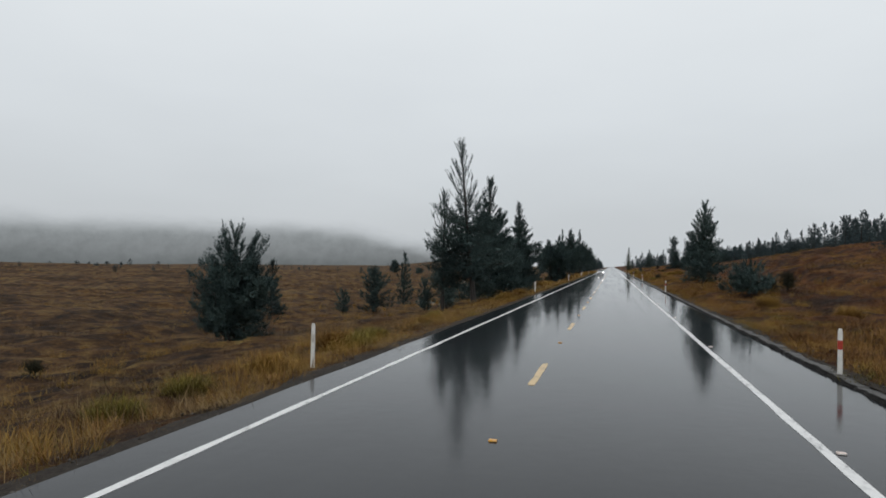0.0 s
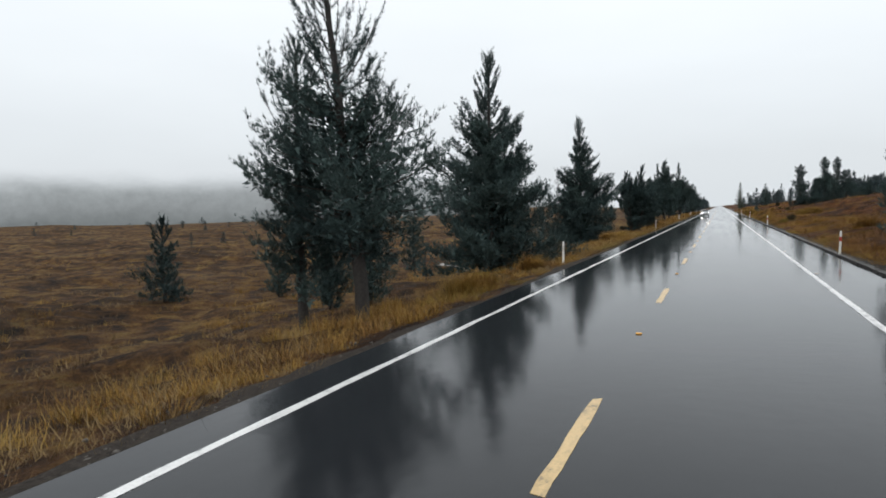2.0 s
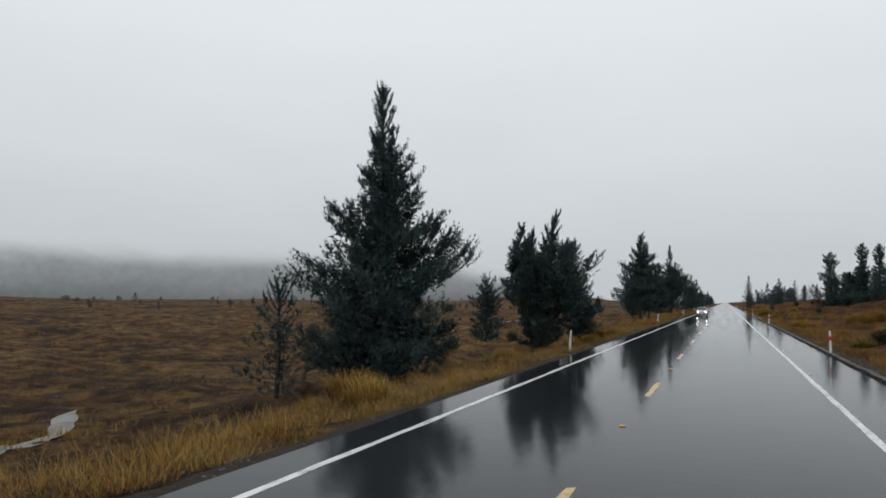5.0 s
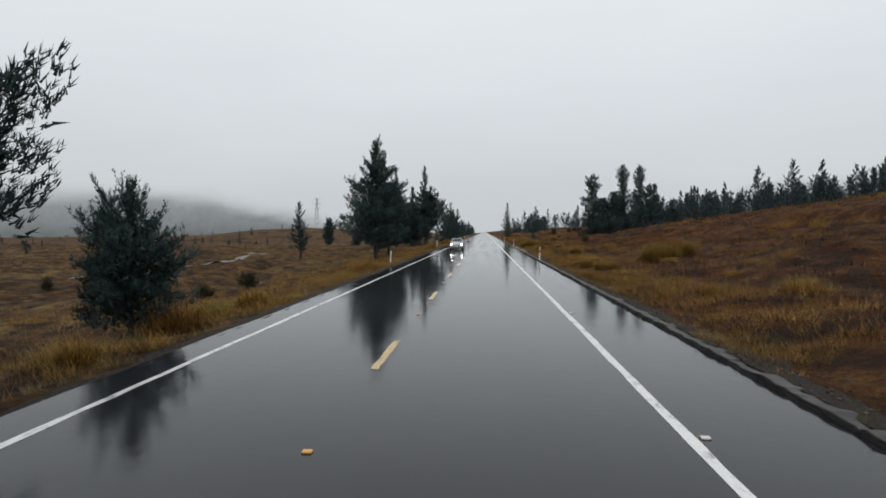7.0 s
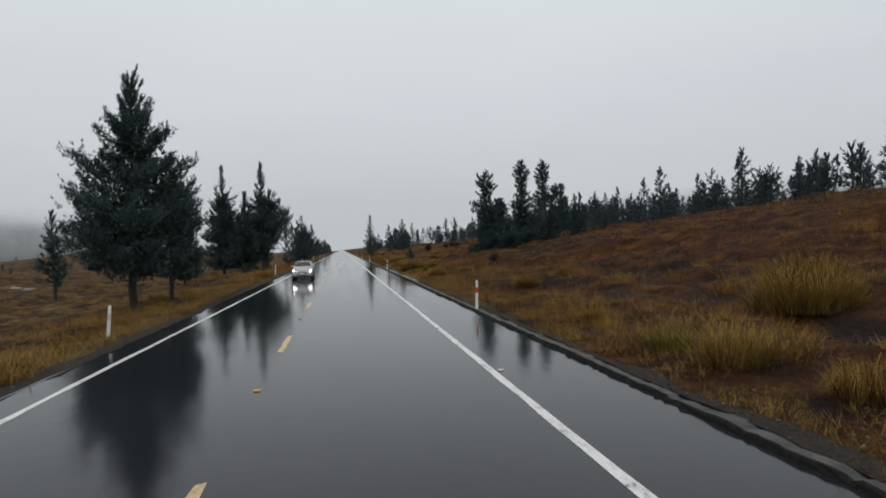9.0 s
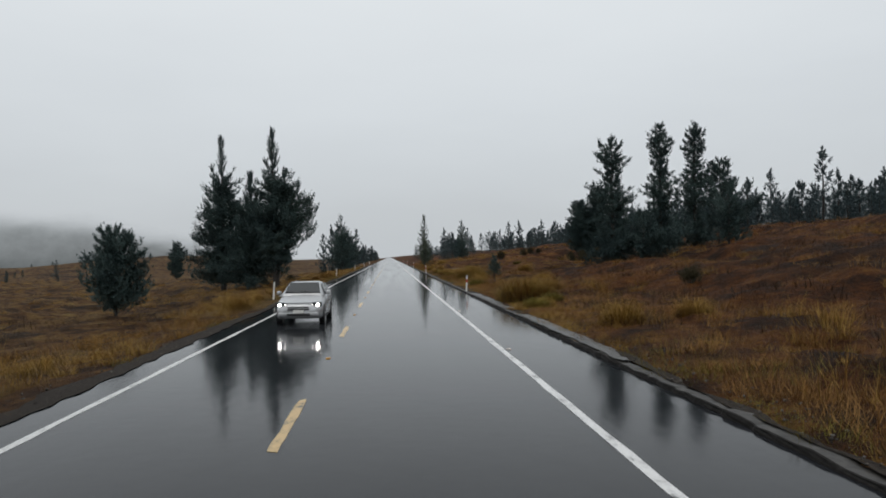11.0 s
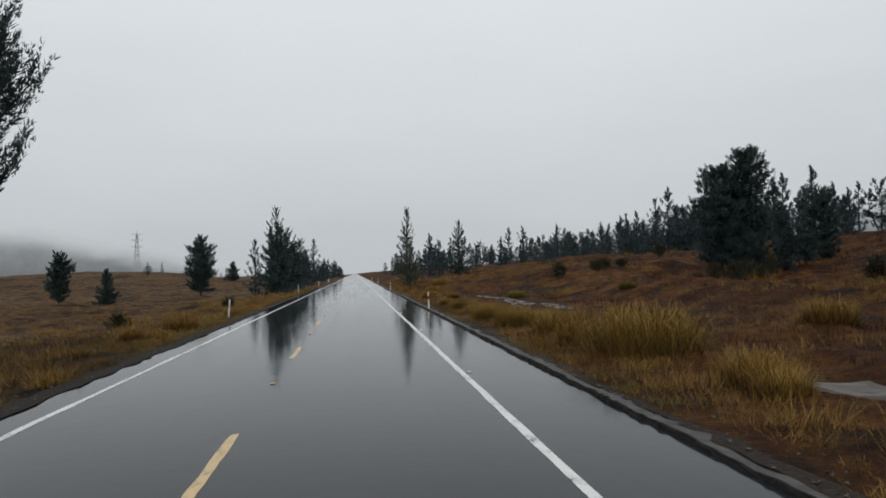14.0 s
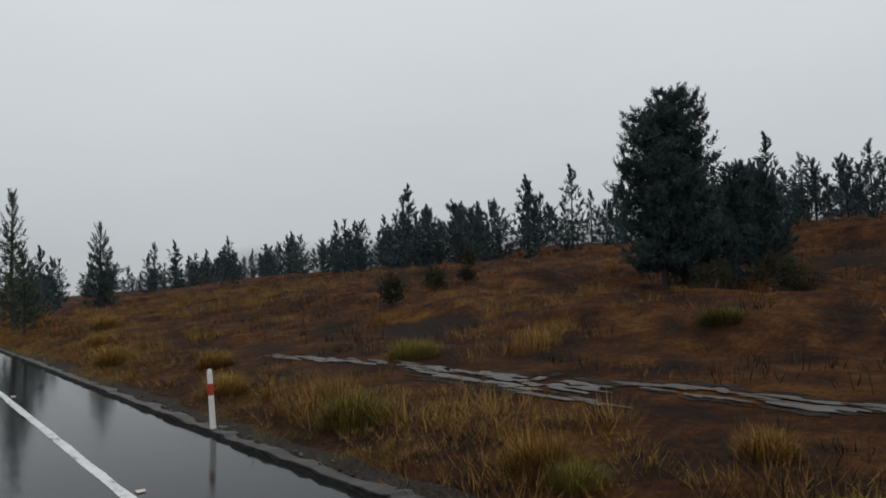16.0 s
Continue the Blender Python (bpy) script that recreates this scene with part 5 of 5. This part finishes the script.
# ---- silver car on the opposite lane ----
def build_car():
    root = new("car")

    def skin(bm):
        bmesh.ops.recalc_face_normals(bm, faces=bm.faces[:])
        for f in bm.faces:
            f.smooth = True
        return bm

    def loft(name, rings, mat, parent, label="", bevel=0.03):
        bm = bmesh.new()
        vs = [[bm.verts.new(p) for p in ring] for ring in rings]
        for r0, r1 in zip(vs, vs[1:]):
            for i in range(len(r0)):
                bm.faces.new((r0[i], r0[(i + 1) % len(r0)], r1[(i + 1) % len(r1)], r1[i]))
        bm.faces.new(vs[0])
        bm.faces.new(vs[-1])
        bmesh.ops.recalc_face_normals(bm, faces=bm.faces[:])
        bmesh.ops.bevel(bm, geom=[e for e in bm.edges if len(e.link_faces) == 2 and e.calc_face_angle() > 0.5], offset=bevel, segments=2, affect="EDGES")
        return part(name, skin(bm), mat, parent, label)

    def panel(name, pts, mat, label="", thick=0.012, parent=root):
        """A flat pane or panel with some thickness, set on the body."""
        bm = bmesh.new()
        bm.faces.new([bm.verts.new(p) for p in pts])
        bm.normal_update()
        n = bm.faces[:][0].normal.copy()
        ext = bmesh.ops.extrude_face_region(bm, geom=bm.faces[:])
        bmesh.ops.translate(bm, verts=[v for v in ext["geom"] if isinstance(v, bmesh.types.BMVert)], vec=n * thick)
        bmesh.ops.recalc_face_normals(bm, faces=bm.faces[:])
        return part(name, bm, mat, parent, label)

    # lower body from the nose (y = -2.2) to the tail
    rings = []
    for y, w, z0, z1 in ((-2.24, 0.58, 0.34, 0.62), (-2.16, 0.74, 0.25, 0.72), (-2.0, 0.84, 0.22, 0.80), (-1.7, 0.885, 0.21, 0.88), (-1.3, 0.895, 0.21, 0.95), (-0.95, 0.90, 0.22, 1.01), (0.2, 0.90, 0.22, 1.03),
                         (1.3, 0.895, 0.22, 1.05), (1.75, 0.88, 0.24, 1.06), (2.12, 0.82, 0.30, 1.04), (2.25, 0.70, 0.42, 0.92)):
        rings.append([(-w * 0.92, y, z0), (-w * 0.985, y, z0 + 0.10), (-w, y, (z0 + z1) * 0.5), (-w * 0.97, y, z1 - 0.10), (-w * 0.84, y, z1), (-w * 0.4, y, z1 + 0.035), (w * 0.4, y, z1 + 0.035), (w * 0.84, y, z1),
                      (w * 0.97, y, z1 - 0.10), (w, y, (z0 + z1) * 0.5), (w * 0.985, y, z0 + 0.10), (w * 0.92, y, z0)])
    loft("body", rings, CAR_PAINT, root)
    rings = []
    for y, w, z1 in ((-1.05, 0.76, 1.03), (-0.70, 0.70, 1.25), (-0.28, 0.63, 1.455), (0.25, 0.615, 1.50), (0.85, 0.60, 1.47), (1.35, 0.60, 1.33), (1.72, 0.64, 1.09)):
        rings.append([(-0.80 * w / 0.64 if w > 0.64 else -0.80, y, 0.98), (-w, y, z1 - 0.03), (-w * 0.8, y, z1), (w * 0.8, y, z1), (w, y, z1 - 0.03), (0.80 * w / 0.64 if w > 0.64 else 0.80, y, 0.98)])
    loft("cabin", rings, CAR_PAINT, root, bevel=0.02)
    panel("windscreen", ((-0.69, -0.985, 1.09), (0.69, -0.985, 1.09), (0.565, -0.345, 1.44), (-0.565, -0.345, 1.44)), CAR_GLASS, "dark wet windscreen", 0.03)
    for s in (-1, 1):
        part("wiper", box_bm(0.52, 0.015, 0.02, (s * 0.28 - 0.1, -0.96, 1.15), rot=Matrix.Rotation(radians(-28), 4, "X") @ Matrix.Rotation(radians(12), 4, "Y")), CAR_BLACK, root)
        for y0, y1, t0, t1 in ((-0.72, 0.20, -0.22, 0.20), (0.27, 1.42, 0.27, 1.02)):
            pts = [(s * 0.815, y0, 1.05), (s * 0.815, y1, 1.06), (s * 0.655, t1, 1.41), (s * 0.655, t0, 1.41)]
            panel("side_window", pts if s > 0 else pts[::-1], CAR_GLASS, "dark side window", 0.02)
        lamp = part("headlamp", box_bm(0.36, 0.24, 0.15, (s * 0.66, -2.02, 0.74), 0.05, rot=Matrix.Rotation(radians(s * 28), 4, "Z")), CAR_GLASS, root, "headlamp switched on")
        bm = bmesh.new()
        bmesh.ops.create_uvsphere(bm, u_segments=14, v_segments=8, radius=0.085, matrix=Matrix.Translation((s * 0.63, -2.125, 0.73)) @ Matrix.Diagonal((1.75, 0.40, 0.62, 1)))
        part("bulb", bm, LAMP, lamp)
        part("fog_lamp", box_bm(0.20, 0.06, 0.09, (s * 0.64, -2.155, 0.40), 0.02), CAR_BLACK, root)
        mirror = part("mirror", box_bm(0.20, 0.13, 0.15, (s * 0.97, -0.66, 1.09), 0.05), CAR_PAINT, root)
        part("mirror_arm", box_bm(0.12, 0.05, 0.04, (s * 0.87, -0.66, 1.05), 0.01), CAR_BLACK, mirror)
        for y in (-0.05, 0.95):
            part("door_handle", box_bm(0.03, 0.18, 0.035, (s * 0.897, y, 0.90), 0.01), CAR_PAINT, root)
        for y in (-0.80, 0.24, 1.30):
            part("door_gap", box_bm(0.008, 0.012, 0.56, (s * 0.894, y, 0.66)), CAR_BLACK, root)
        part("tail_lamp", box_bm(0.26, 0.12, 0.16, (s * 0.66, 2.14, 0.84), 0.03), POST_RED, root, "red tail lamp")
        part("sill", box_bm(0.05, 2.1, 0.10, (s * 0.86, 0.05, 0.25), 0.02), CAR_BLACK, root)
        for y in (-1.36, 1.32):
            bm = bmesh.new()
            bmesh.ops.create_cone(bm, cap_ends=True, segments=28, radius1=0.365, radius2=0.365, depth=0.20, matrix=Matrix.Translation((s * 0.805, y, 0.34)) @ Matrix.Rotation(radians(90), 4, "Y"))
            part("wheel_arch", bm, CAR_BLACK, root)
            wheel = new("wheel")
            wheel.parent = root
            wheel.location = (s * 0.81, y, 0.31)
            bm = bmesh.new()
            bmesh.ops.create_cone(bm, cap_ends=True, segments=28, radius1=0.31, radius2=0.31, depth=0.21, matrix=Matrix.Rotation(radians(90), 4, "Y"))
            bmesh.ops.bevel(bm, geom=[e for e in bm.edges if e.calc_face_angle() > 1], offset=0.03, segments=2, affect="EDGES")
            part("tyre", bm, TYRE, wheel)
            bm = bmesh.new()
            bmesh.ops.create_cone(bm, cap_ends=True, segments=20, radius1=0.065, radius2=0.065, depth=0.226, matrix=Matrix.Rotation(radians(90), 4, "Y"))
            for k in range(6):
                box_bm(0.224, 0.05, 0.20, (0, 0.12 * math.sin(k * math.pi / 3), 0.12 * math.cos(k * math.pi / 3)), bm=bm, rot=Matrix.Rotation(-k * math.pi / 3, 4, "X"))
            part("rim", bm, RIM, wheel)
    part("grille", box_bm(0.80, 0.08, 0.13, (0, -2.215, 0.60), 0.03), CAR_BLACK, root, "black grille")
    part("grille_bar", box_bm(0.82, 0.03, 0.022, (0, -2.262, 0.605), 0.006), RIM, root, "chrome bar")
    part("bonnet_edge", box_bm(1.05, 0.03, 0.018, (0, -2.14, 0.79), 0.005), CAR_BLACK, root)
    part("bumper", box_bm(1.52, 0.16, 0.15, (0, -2.17, 0.40), 0.05), CAR_PAINT, root)
    part("air_intake", box_bm(0.86, 0.05, 0.09, (0, -2.245, 0.385), 0.02), CAR_BLACK, root)
    part("number_plate", box_bm(0.40, 0.02, 0.12, (0, -2.262, 0.495), 0.005), POST_WHITE, root, "plain pale plate")
    return tagged(root, "silver saloon car with lit headlamps on the wet lane", "car")


car = build_car()
car.scale = (0.93, 1.0, 0.98)
car.location = (-3.38, 199.3, 0.0)


# ---- power pylons far off ----
def build_pylon(x, y, h):
    bars = []
    z0 = land(x, y)

    def bar(a, b, r=0.09):
        bars.append([(*a, r), (*b, r)])

    w = lambda z: 2.6 * (1 - z / h) ** 1.2 + 0.35
    lev = [0, 0.18, 0.34, 0.48, 0.60, 0.72, 0.84, 0.93]
    for i in range(len(lev) - 1):
        a, b = lev[i] * h, lev[i + 1] * h
        for sx, sy in ((1, 1), (1, -1), (-1, 1), (-1, -1)):
            bar((sx * w(a), sy * w(a), a), (sx * w(b), sy * w(b), b), 0.13)
        for s in (1, -1):
            bar((-w(a), s * w(a), a), (w(b), s * w(b), b))
            bar((w(a), s * w(a), a), (-w(b), s * w(b), b))
            bar((s * w(a), -w(a), a), (s * w(b), w(b), b))
    bar((0, 0, 0.92 * h), (0, 0, h), 0.16)
    root = new("power_pylon")
    co, tr = tubes(bars, 4)
    tower = new("tower", tri_mesh("tower", co, tr, STEEL))
    tower.parent = root
    for z, half in ((0.70, 3.8), (0.82, 4.6), (0.93, 3.4)):
        co, tr = tubes([[(-half, 0, z * h, 0.08), (0, 0, z * h - 0.5, 0.16), (half, 0, z * h, 0.08)], [(-half, 0, z * h, 0.08), (0, 0, z * h + 0.9, 0.10), (half, 0, z * h, 0.08)]], 4)
        ob = new("cross_arm", tri_mesh("cross_arm", co, tr, STEEL))
        ob.parent = root
    root.location = (x, y, z0)
    return tagged(root, "lattice steel power pylon, its grey paled for fog", "pylon", "power pylons")


build_pylon(-158, 741, 40)
